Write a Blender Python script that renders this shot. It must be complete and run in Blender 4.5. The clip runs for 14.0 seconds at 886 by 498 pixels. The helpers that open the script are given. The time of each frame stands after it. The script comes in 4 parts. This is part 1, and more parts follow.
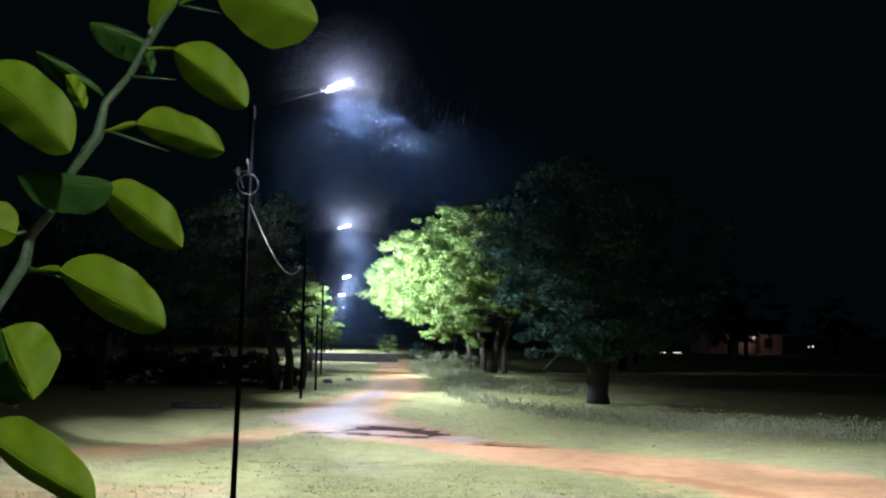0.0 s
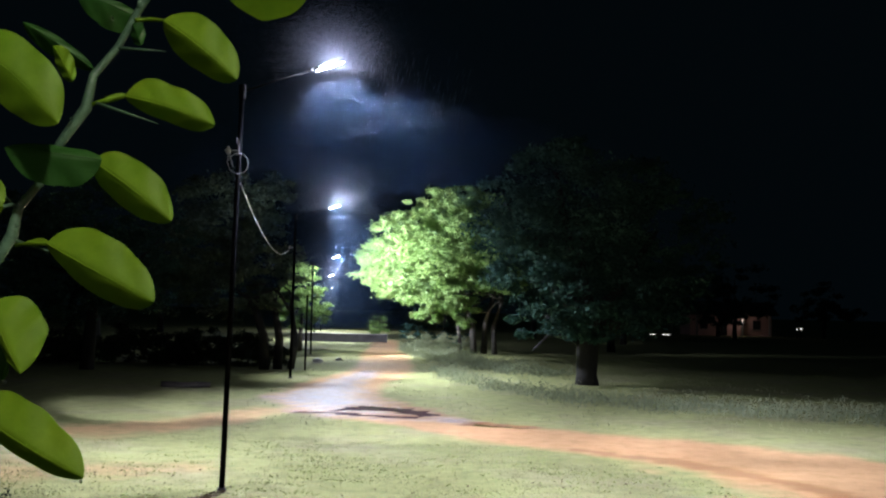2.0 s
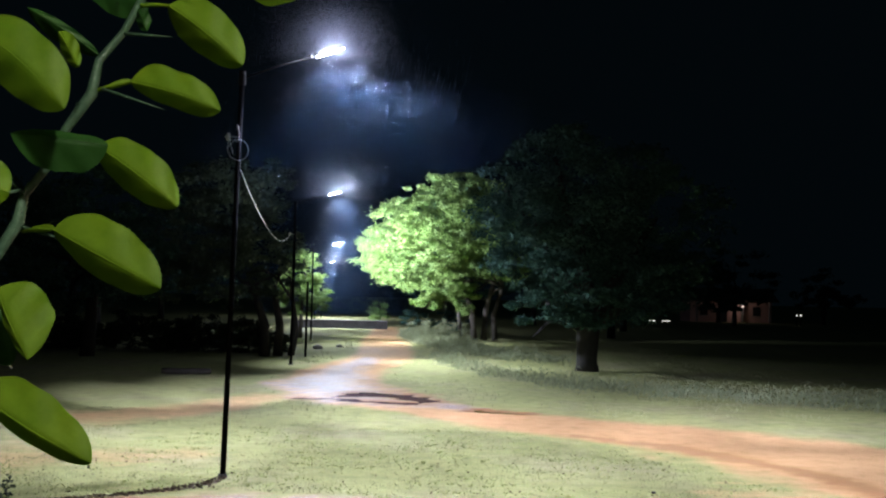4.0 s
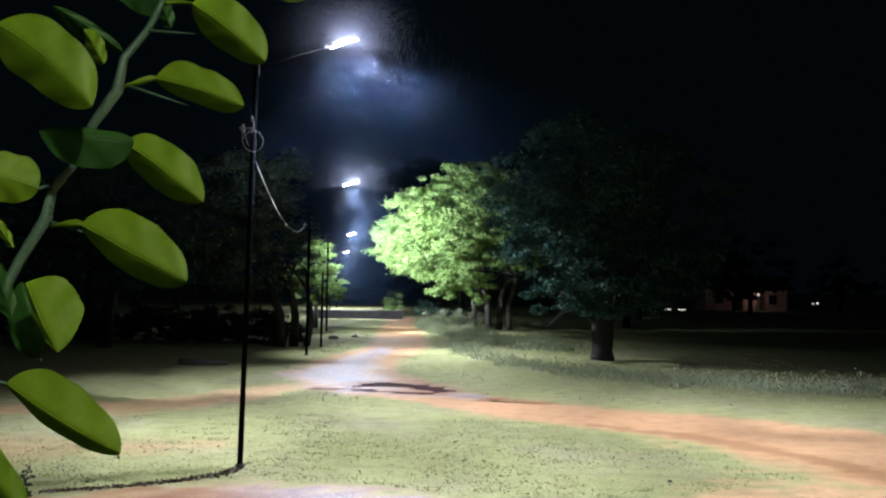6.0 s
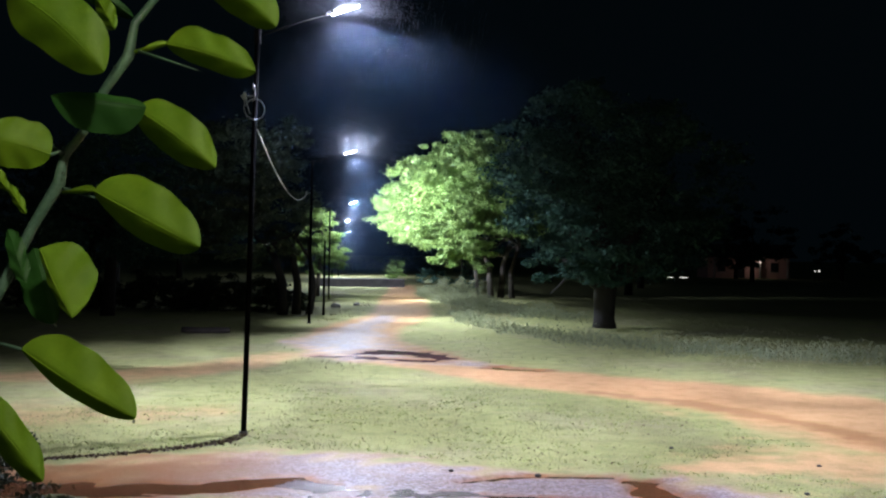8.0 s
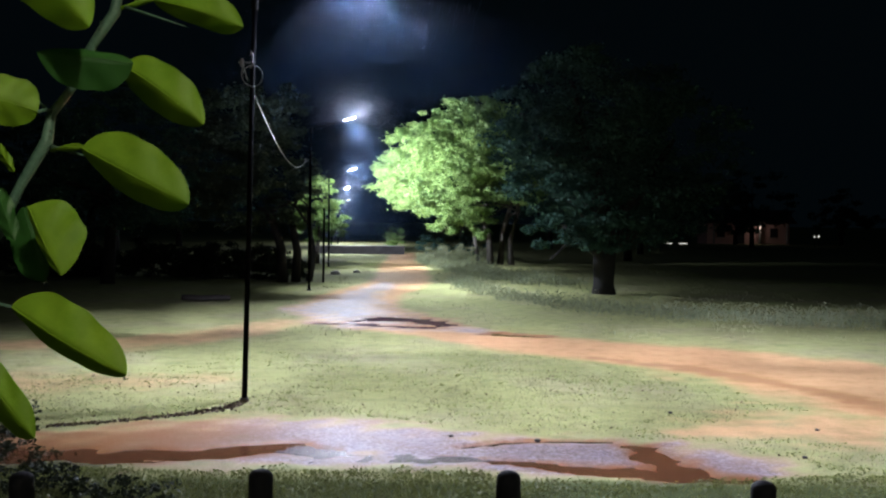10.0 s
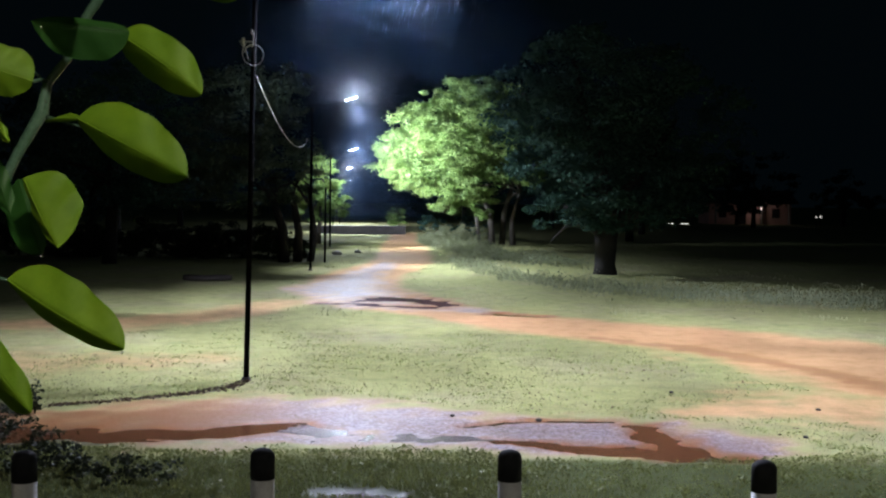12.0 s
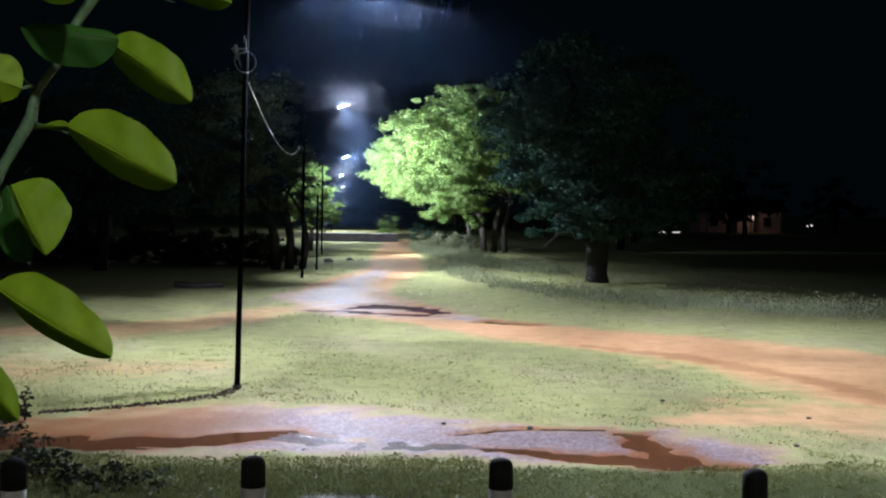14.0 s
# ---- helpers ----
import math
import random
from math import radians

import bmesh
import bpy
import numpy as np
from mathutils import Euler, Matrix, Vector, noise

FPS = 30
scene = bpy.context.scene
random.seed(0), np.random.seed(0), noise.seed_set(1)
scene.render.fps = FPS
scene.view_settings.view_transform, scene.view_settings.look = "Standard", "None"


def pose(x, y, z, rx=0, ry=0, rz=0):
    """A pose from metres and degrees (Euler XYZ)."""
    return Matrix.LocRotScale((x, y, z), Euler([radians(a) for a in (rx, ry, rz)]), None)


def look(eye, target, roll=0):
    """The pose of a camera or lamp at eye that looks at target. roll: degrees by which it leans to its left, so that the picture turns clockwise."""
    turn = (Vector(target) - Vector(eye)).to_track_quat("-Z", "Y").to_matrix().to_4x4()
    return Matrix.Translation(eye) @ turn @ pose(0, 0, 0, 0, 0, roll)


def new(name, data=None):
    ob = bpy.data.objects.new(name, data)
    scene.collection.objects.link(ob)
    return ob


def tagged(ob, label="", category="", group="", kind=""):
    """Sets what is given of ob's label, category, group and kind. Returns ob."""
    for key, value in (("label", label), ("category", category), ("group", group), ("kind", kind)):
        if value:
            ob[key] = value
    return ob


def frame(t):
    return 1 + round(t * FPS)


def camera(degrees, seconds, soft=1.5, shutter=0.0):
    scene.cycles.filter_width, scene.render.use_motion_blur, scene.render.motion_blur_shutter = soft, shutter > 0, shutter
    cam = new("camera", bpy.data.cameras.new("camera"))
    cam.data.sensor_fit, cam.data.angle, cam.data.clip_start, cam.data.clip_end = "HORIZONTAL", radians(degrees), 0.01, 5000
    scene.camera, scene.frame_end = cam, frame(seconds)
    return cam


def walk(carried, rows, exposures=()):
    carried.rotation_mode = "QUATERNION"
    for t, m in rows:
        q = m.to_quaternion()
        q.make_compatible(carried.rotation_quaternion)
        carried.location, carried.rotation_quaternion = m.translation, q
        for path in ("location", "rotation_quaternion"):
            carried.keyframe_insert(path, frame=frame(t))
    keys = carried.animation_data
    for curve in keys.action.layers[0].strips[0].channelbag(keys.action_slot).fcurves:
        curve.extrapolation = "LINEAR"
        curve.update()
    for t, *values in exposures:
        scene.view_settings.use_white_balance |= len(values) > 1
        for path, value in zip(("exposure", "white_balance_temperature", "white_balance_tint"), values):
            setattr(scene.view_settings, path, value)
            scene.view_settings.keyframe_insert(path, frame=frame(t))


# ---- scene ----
# ---------------------------------------------------------------- camera
cam = camera(43.71, 14.0, soft=2.2)
EYE_HEIGHT = 2.4
# seconds, offset of the eye, yaw, pitch, lean
PATH = [
    (0.0, 0.0063, -0.0019, 0.0029, -0.202, 4.220, 0.944),
    (0.5, 0.0080, -0.0010, 0.0033, -0.304, 3.987, 1.028),
    (1.0, 0.0065, 0.0008, 0.0026, -0.444, 3.745, 1.058),
    (1.5, 0.0053, 0.0010, 0.0013, -0.583, 3.503, 1.206),
    (2.0, 0.0052, 0.0037, 0.0001, -0.732, 3.239, 1.228),
    (2.5, 0.0034, 0.0046, -0.0006, -0.869, 3.003, 1.251),
    (5.0, 0.0000, -0.0000, -0.0000, -0.382, 2.358, 1.070),
    (5.5, -0.0020, -0.0037, 0.0006, -0.121, 2.241, 0.967),
    (6.0, -0.0024, -0.0048, 0.0007, 0.005, 2.000, 0.902),
    (6.5, -0.0039, -0.0057, 0.0003, 0.034, 1.681, 0.938),
    (7.0, -0.0099, -0.0101, -0.0016, 0.041, 1.264, 0.903),
    (7.5, -0.0115, -0.0117, -0.0013, 0.056, 0.832, 0.873),
    (8.0, -0.0085, -0.0057, -0.0010, 0.078, 0.350, 0.831),
    (10.5, -0.0028, -0.0027, -0.0078, 0.040, -1.674, 0.569),
    (11.0, -0.0031, 0.0009, -0.0077, 0.103, -1.939, 0.607),
    (11.5, -0.0017, 0.0043, -0.0102, 0.135, -2.190, 0.613),
    (12.0, -0.0032, 0.0057, -0.0117, 0.104, -2.386, 0.622),
    (12.5, -0.0030, 0.0089, -0.0116, 0.000, -2.449, 0.600),
    (13.0, -0.0026, 0.0094, -0.0122, -0.164, -2.366, 0.655),
    (13.5, -0.0015, 0.0063, -0.0117, -0.281, -2.165, 0.695),
    (14.0, -0.0017, 0.0060, -0.0114, -0.309, -1.983, 0.798),
]


def eye_pose(dx, dy, dz, yaw, pitch, lean):
    eye = Vector((dx, dy, EYE_HEIGHT + dz))
    y, p = radians(yaw), radians(pitch)
    return look(eye, eye + Vector((-math.sin(y) * math.cos(p), math.cos(y) * math.cos(p), math.sin(p))), lean)


walk(cam, [(t, eye_pose(*row)) for t, *row in PATH], ((0.0, 0.2), (6.5, 0.12), (11.0, 0.0), (14.0, 0.0)))

# ---------------------------------------------------------------- night sky and lamp strengths
world = bpy.data.worlds.new("night")
scene.world = world
world.use_nodes = True
WN = world.node_tree.nodes["Background"]
WN.inputs[0].default_value = (0.09, 0.21, 0.30, 1)
WN.inputs[1].default_value = 0.008
STREET_POWER = 7900.0
STREET_COLOUR = (0.82, 0.89, 1.17)
PORCH_POWER = 360.0
PORCH_COLOUR = (1.0, 0.95, 0.82)

# ---------------------------------------------------------------- small helpers


def mesh_of(name, verts, faces):
    me = bpy.data.meshes.new(name)
    verts, faces = np.asarray(verts, dtype=np.float32), np.asarray(faces, dtype=np.int32)
    n = faces.shape[1]
    me.vertices.add(len(verts))
    me.vertices.foreach_set("co", verts.ravel())
    me.loops.add(faces.size)
    me.loops.foreach_set("vertex_index", faces.ravel())
    me.polygons.add(len(faces))
    me.polygons.foreach_set("loop_start", np.arange(0, faces.size, n, dtype=np.int32))
    me.polygons.foreach_set("loop_total", np.full(len(faces), n, dtype=np.int32))
    me.update(calc_edges=True)
    return me


def place(ob, parent):
    ob.parent = parent
    ob.matrix_parent_inverse = parent.matrix_basis.inverted()
    return ob


def part(name, bm, material, parent=None, label="", smooth=False):
    """One mesh object from a bmesh or mesh, in world coordinates, under a thing or a part."""
    if isinstance(bm, bmesh.types.BMesh):
        me = bpy.data.meshes.new(name)
        bmesh.ops.recalc_face_normals(bm, faces=bm.faces)
        bm.to_mesh(me)
        bm.free()
    else:
        me = bm
    me.materials.append(material)
    if smooth:
        me.polygons.foreach_set("use_smooth", [True] * len(me.polygons))
    ob = new(name, me)
    if parent is not None:
        place(ob, parent)
    if label:
        tagged(ob, label)
    return ob


def root(name, loc, label, category, group=""):
    ob = new(name)
    ob.empty_display_size = 0.1
    ob.matrix_basis = Matrix.Translation(loc)
    return tagged(ob, label, category, group)


def tube(bm, pts, radii, seg=8, cap=True):
    """A tapered tube along points, into bm."""
    pts = [Vector(p) for p in pts]
    if not hasattr(radii, "__len__"):
        radii = [radii] * len(pts)
    rings, side = [], None
    for i, p in enumerate(pts):
        d = (pts[min(i + 1, len(pts) - 1)] - pts[max(i - 1, 0)]).normalized()
        if side is None:
            side = d.orthogonal().normalized()
        side = (side - d * side.dot(d)).normalized()
        up = d.cross(side)
        rings.append([bm.verts.new(p + radii[i] * (math.cos(a) * side + math.sin(a) * up))
                      for a in (2 * math.pi * k / seg for k in range(seg))])
    for a, b in zip(rings, rings[1:]):
        for k in range(seg):
            bm.faces.new((a[k], a[(k + 1) % seg], b[(k + 1) % seg], b[k]))
    if cap:
        bm.faces.new(rings[0][::-1])
        bm.faces.new(rings[-1])
    return bm


def box(bm, lo, hi, bevel=0.0):
    made = bmesh.ops.create_cube(bm, size=1.0)["verts"]
    for v in made:
        v.co = Vector([lo[i] + (v.co[i] + 0.5) * (hi[i] - lo[i]) for i in range(3)])
    if bevel:
        edges = list({e for v in made for e in v.link_edges})
        bmesh.ops.bevel(bm, geom=edges, offset=bevel, segments=2, affect="EDGES")
    return bm


def waves(x, y, scale, seed, octaves=3):
    """Smooth noise about -1 to 1 over arrays."""
    rng = np.random.RandomState(seed)
    out, amp = np.zeros_like(x), 1.0
    for o in range(octaves):
        k = 2 * np.pi / scale * 2 ** o
        s = np.zeros_like(x)
        for _ in range(5):
            a, ph = rng.uniform(0, 2 * np.pi), rng.uniform(0, 2 * np.pi)
            f = k * rng.uniform(0.6, 1.4)
            s += np.sin(f * (x * np.cos(a) + y * np.sin(a)) + ph)
        out += amp * s / 3.2
        amp *= 0.5
    return out / 1.75


def near_line(x, y, line):
    """How far inside a band along (x, y, half width) points a place lies: 1 on the line, 0 at its edge, below outside."""
    best = np.full_like(x, -99.0)
    for (ax, ay, aw), (bx, by, bw) in zip(line, line[1:]):
        dx, dy = bx - ax, by - ay
        t = np.clip(((x - ax) * dx + (y - ay) * dy) / (dx * dx + dy * dy), 0, 1)
        d = np.hypot(x - ax - t * dx, y - ay - t * dy)
        best = np.maximum(best, 1 - d / (aw + t * (bw - aw)))
    return best


def soft_step(v, lo, hi):
    t = np.clip((v - lo) / (hi - lo), 0, 1)
    return t * t * (3 - 2 * t)


# ---------------------------------------------------------------- materials


def material(name, colour, rough=0.6, metal=0.0, second=None, scale=8.0, bump=0.0, bump_scale=60.0,
             through_light=0.0, spec=0.5, coat=0.0, per_piece=0.0):
    m = bpy.data.materials.new(name)
    m.use_nodes = True
    t = m.node_tree
    b = t.nodes["Principled BSDF"]
    b.inputs["Roughness"].default_value = rough
    b.inputs["Metallic"].default_value = metal
    b.inputs["Specular IOR Level"].default_value = spec
    b.inputs["Coat Weight"].default_value = coat
    where = t.nodes.new("ShaderNodeTexCoord").outputs["Object"]
    n1 = t.nodes.new("ShaderNodeTexNoise")
    n1.inputs["Scale"].default_value, n1.inputs["Detail"].default_value = scale, 6
    t.links.new(where, n1.inputs["Vector"])
    n2 = t.nodes.new("ShaderNodeTexNoise")
    n2.inputs["Scale"].default_value, n2.inputs["Detail"].default_value = scale * 7.3, 4
    t.links.new(where, n2.inputs["Vector"])
    add = t.nodes.new("ShaderNodeMath")
    add.operation = "MULTIPLY_ADD"
    t.links.new(n2.outputs["Fac"], add.inputs[0])
    add.inputs[1].default_value = 0.45
    t.links.new(n1.outputs["Fac"], add.inputs[2])
    fac = add.outputs[0]
    if per_piece:
        isl = t.nodes.new("ShaderNodeNewGeometry")
        a2 = t.nodes.new("ShaderNodeMath")
        a2.operation = "MULTIPLY_ADD"
        t.links.new(isl.outputs["Random Per Island"], a2.inputs[0])
        a2.inputs[1].default_value = per_piece
        t.links.new(fac, a2.inputs[2])
        fac = a2.outputs[0]
    ramp = t.nodes.new("ShaderNodeValToRGB")
    second = second or tuple(c * 0.6 for c in colour)
    ramp.color_ramp.elements[0].position, ramp.color_ramp.elements[1].position = 0.45, 0.95 + per_piece * 0.6
    ramp.color_ramp.elements[0].color = (*second, 1)
    ramp.color_ramp.elements[1].color = (*colour, 1)
    t.links.new(fac, ramp.inputs[0])
    t.links.new(ramp.outputs[0], b.inputs["Base Color"])
    if bump:
        n3 = t.nodes.new("ShaderNodeTexNoise")
        n3.inputs["Scale"].default_value, n3.inputs["Detail"].default_value = bump_scale, 5
        t.links.new(where, n3.inputs["Vector"])
        bp = t.nodes.new("ShaderNodeBump")
        bp.inputs["Strength"].default_value, bp.inputs["Distance"].default_value = bump, 0.01
        t.links.new(n3.outputs["Fac"], bp.inputs["Height"])
        t.links.new(bp.outputs[0], b.inputs["Normal"])
    if through_light:
        tr = t.nodes.new("ShaderNodeBsdfTranslucent")
        t.links.new(ramp.outputs[0], tr.inputs["Color"])
        mx = t.nodes.new("ShaderNodeMixShader")
        mx.inputs[0].default_value = through_light
        t.links.new(b.outputs[0], mx.inputs[1])
        t.links.new(tr.outputs[0], mx.inputs[2])
        t.links.new(mx.outputs[0], t.nodes["Material Output"].inputs["Surface"])
    return m


def ground_material():
    """Wet lawn, red earth and pale wet gravel, mixed by the attributes earth, gravel, damp and mud."""
    m = bpy.data.materials.new("wet_ground")
    m.use_nodes = True
    t = m.node_tree
    b = t.nodes["Principled BSDF"]
    where = t.nodes.new("ShaderNodeTexCoord").outputs["Object"]

    def attr(name):
        a = t.nodes.new("ShaderNodeAttribute")
        a.attribute_name = name
        return a.outputs["Fac"]

    def noise_tex(scale, detail=6, rough=0.6):
        n = t.nodes.new("ShaderNodeTexNoise")
        n.inputs["Scale"].default_value, n.inputs["Detail"].default_value, n.inputs["Roughness"].default_value = scale, detail, rough
        t.links.new(where, n.inputs["Vector"])
        return n.outputs["Fac"]

    def ramp(fac, stops):
        r = t.nodes.new("ShaderNodeValToRGB")
        e = r.color_ramp.elements
        while len(e) < len(stops):
            e.new(0.5)
        for k, (p, c) in zip(e, stops):
            k.position, k.color = p, (*c, 1)
        t.links.new(fac, r.inputs[0])
        return r.outputs[0]

    def mix(fac, a, c):
        x = t.nodes.new("ShaderNodeMix")
        x.data_type = "RGBA"
        t.links.new(fac, x.inputs[0])
        t.links.new(a, x.inputs[6])
        t.links.new(c, x.inputs[7])
        return x.outputs[2]

    def calc(op, *args):
        n = t.nodes.new("ShaderNodeMath")
        n.operation = op
        for i, a in enumerate(args):
            if isinstance(a, (int, float)):
                n.inputs[i].default_value = a
            else:
                t.links.new(a, n.inputs[i])
        return n.outputs[0]

    broad, mid, fine_n = noise_tex(0.35, 4), noise_tex(2.6, 8, 0.65), noise_tex(28, 6, 0.7)
    spread = calc("ADD", calc("MULTIPLY", mid, 0.55), calc("MULTIPLY", fine_n, 0.45))
    grass = ramp(spread, [(0.34, (0.155, 0.175, 0.075)), (0.5, (0.285, 0.287, 0.114)), (0.68, (0.37, 0.372, 0.165))])
    dry = ramp(spread, [(0.34, (0.18, 0.155, 0.08)), (0.5, (0.285, 0.26, 0.14)), (0.68, (0.37, 0.34, 0.20))])
    patch = ramp(broad, [(0.48, (0, 0, 0)), (0.70, (1, 1, 1))])
    lawn = mix(patch, grass, dry)
    earth = ramp(spread, [(0.34, (0.37, 0.18, 0.072)), (0.5, (0.48, 0.272, 0.128)), (0.68, (0.54, 0.342, 0.178))])
    grit = t.nodes.new("ShaderNodeTexVoronoi")
    grit.inputs["Scale"].default_value = 34
    t.links.new(where, grit.inputs["Vector"])
    sep = t.nodes.new("ShaderNodeSeparateColor")
    t.links.new(grit.outputs["Color"], sep.inputs[0])
    pebbles = calc("ADD", calc("MULTIPLY", sep.outputs[0], 0.55), calc("MULTIPLY", spread, 0.9))
    gravel = ramp(pebbles, [(0.40, (0.07, 0.052, 0.048)), (0.70, (0.20, 0.158, 0.172)), (1.0, (0.40, 0.335, 0.365))])
    mud = ramp(spread, [(0.35, (0.16, 0.055, 0.016)), (0.65, (0.29, 0.115, 0.036))])
    # ragged edges of the patches
    edge = calc("MULTIPLY", calc("SUBTRACT", spread, 0.5), 6.0)

    def worn(name):
        a = attr(name)
        return calc("SMOOTH_MIN", calc("MAXIMUM", calc("ADD", a, calc("MULTIPLY", edge, calc("MULTIPLY", a, calc("SUBTRACT", 1.3, a)))), 0.0), 1.0, 0.05)

    colour = mix(worn("earth"), lawn, earth)
    colour = mix(worn("gravel"), colour, gravel)
    colour = mix(worn("mud"), colour, mud)
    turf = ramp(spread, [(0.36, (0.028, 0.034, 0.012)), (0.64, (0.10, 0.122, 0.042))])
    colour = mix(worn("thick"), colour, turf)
    t.links.new(colour, b.inputs["Base Color"])
    damp = attr("damp")
    rough = calc("SUBTRACT", 0.92, calc("MULTIPLY", damp, calc("ADD", 0.12, calc("MULTIPLY", fine_n, 0.72))))
    t.links.new(rough, b.inputs["Roughness"])
    t.links.new(calc("ADD", 0.08, calc("MULTIPLY", damp, 0.30)), b.inputs["Specular IOR Level"])
    bp = t.nodes.new("ShaderNodeBump")
    bp.inputs["Distance"].default_value = 0.02
    t.links.new(calc("SUBTRACT", 0.75, calc("MULTIPLY", damp, 0.5)), bp.inputs["Strength"])
    t.links.new(spread, bp.inputs["Height"])
    t.links.new(bp.outputs[0], b.inputs["Normal"])
    return m


def glowing(name, colour, strength):
    m = bpy.data.materials.new(name)
    m.use_nodes = True
    b = m.node_tree.nodes["Principled BSDF"]
    b.inputs["Base Color"].default_value = (0.8, 0.8, 0.8, 1)
    b.inputs["Emission Color"].default_value = (*colour, 1)
    b.inputs["Emission Strength"].default_value = strength
    return m


GROUND = ground_material()
WATER = material("muddy_water", (0.17, 0.068, 0.03), 0.11, second=(0.10, 0.04, 0.018), scale=1.5, bump=0.16, bump_scale=24, spec=0.5)
# muddy water with mirroring off; its dark sky reflection is in the colour
TRACK_WATER = material("dark_muddy_water", (0.060, 0.030, 0.036), 0.2, second=(0.035, 0.017, 0.022), scale=1.2, bump=0.1, bump_scale=20, spec=0.0004)
THIN_WATER = material("thin_clear_water", (0.24, 0.20, 0.20), 0.15, second=(0.08, 0.06, 0.055), scale=26, bump=0.8, bump_scale=34, spec=0.32)
POLE = material("black_painted_steel", (0.0030, 0.0030, 0.0034), 0.85, second=(0.0016, 0.0016, 0.0016), scale=5, bump=0.15, bump_scale=40, spec=0.015)
DULL = material("dull_painted_steel", (0.012, 0.012, 0.013), 0.65, second=(0.006, 0.006, 0.006), scale=9, spec=0.06)
GALV = material("galvanised_steel", (0.42, 0.43, 0.44), 0.42, 0.8, second=(0.26, 0.27, 0.28), scale=12)
HOUSING = material("grey_lamp_housing", (0.05, 0.052, 0.055), 0.6, second=(0.03, 0.03, 0.033), scale=10)
CABLE = material("grey_cable", (0.62, 0.62, 0.63), 0.45, second=(0.35, 0.35, 0.35), scale=20)
PORCELAIN = material("white_porcelain", (0.6, 0.6, 0.58), 0.3, second=(0.4, 0.4, 0.4), scale=30)
LED = glowing("led_glow", (0.80, 0.88, 1.0), 45.0)
TUBE_GLOW = glowing("tube_glow", (1.0, 0.95, 0.88), 1.1)
BULB_GLOW = glowing("bulb_glow", (1.0, 0.96, 0.9), 0.9)
BARK = material("bark", (0.018, 0.015, 0.012), 0.9, second=(0.009, 0.0075, 0.006), scale=6, bump=0.9, bump_scale=18)
PALE_BARK = material("pale_bark", (0.10, 0.085, 0.066), 0.85, second=(0.035, 0.03, 0.024), scale=5, bump=0.7, bump_scale=22)
# leaf colour copies: bright for lamplit trees, dim and dark for the rest
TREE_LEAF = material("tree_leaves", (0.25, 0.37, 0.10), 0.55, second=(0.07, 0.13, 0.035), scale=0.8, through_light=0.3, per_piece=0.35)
DIM_LEAF = material("dim_tree_leaves", (0.085, 0.115, 0.075), 0.8, second=(0.025, 0.04, 0.024), scale=0.6, spec=0.2, through_light=0.25, per_piece=0.35)
# the haze in front of the dark trees is put into this teal
HAZED_LEAF = material("hazed_dark_leaves", (0.046, 0.098, 0.074), 0.85, second=(0.022, 0.050, 0.038), scale=0.6, spec=0.15, through_light=0.2, per_piece=0.35)
WEED = material("weeds", (0.235, 0.255, 0.14), 0.7, second=(0.085, 0.10, 0.05), scale=1.2, through_light=0.25, per_piece=0.4)
BLADE = material("grass_blades", (0.30, 0.295, 0.15), 0.75, second=(0.18, 0.185, 0.09), scale=0.9, through_light=0.3, per_piece=0.4)
ROUGH_BLADE = material("rough_grass_blades", (0.25, 0.27, 0.09), 0.6, second=(0.085, 0.10, 0.034), scale=2.2, through_light=0.25, per_piece=0.4)
HERB = material("lawn_herbs", (0.36, 0.39, 0.14), 0.5, second=(0.19, 0.22, 0.07), scale=1.5, through_light=0.25, per_piece=0.4)
# near-black weeds: the shade they lie in is put into the leaf colour
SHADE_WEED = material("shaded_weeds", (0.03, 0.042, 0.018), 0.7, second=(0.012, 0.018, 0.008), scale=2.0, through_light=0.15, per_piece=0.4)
LITTER = material("dead_leaves", (0.10, 0.06, 0.03), 0.6, second=(0.03, 0.018, 0.01), scale=5, per_piece=0.4)
CITRUS = material("citrus_leaf", (0.20, 0.345, 0.016), 0.55, second=(0.12, 0.25, 0.010), scale=18, bump=0.05, bump_scale=260, through_light=0.34, spec=0.3)
# darker copy of the leaf colour for leaves turned into shade
CITRUS_SHADED = material("shaded_citrus_leaf", (0.030, 0.105, 0.018), 0.5, second=(0.018, 0.07, 0.012), scale=20, bump=0.05, bump_scale=260, through_light=0.2, spec=0.25)
CITRUS_STEM = material("green_stem", (0.105, 0.19, 0.125), 0.3, second=(0.05, 0.105, 0.07), scale=60, bump=0.2, bump_scale=300, coat=0.3)
WHITE_PAINT = material("white_road_paint", (0.74, 0.74, 0.76), 0.5, second=(0.50, 0.49, 0.48), scale=14, bump=0.25, bump_scale=60)
BLACK_PAINT = material("black_road_paint", (0.022, 0.022, 0.026), 0.75, second=(0.012, 0.012, 0.013), scale=14, bump=0.3, bump_scale=60, spec=0.2)
CONCRETE = material("stained_concrete", (0.34, 0.32, 0.30), 0.75, second=(0.17, 0.155, 0.145), scale=1.6, bump=0.4, bump_scale=20)
DARK_CONCRETE = material("mossy_dark_concrete", (0.07, 0.06, 0.062), 0.8, second=(0.03, 0.026, 0.026), scale=2, bump=0.5, bump_scale=14)
PINK_WALL = material("pink_plaster", (0.55, 0.33, 0.29), 0.8, second=(0.42, 0.24, 0.21), scale=0.7, bump=0.2, bump_scale=8)
PLASTER = material("cream_plaster", (0.5, 0.47, 0.40), 0.85, second=(0.38, 0.35, 0.30), scale=1.2, bump=0.2, bump_scale=30)
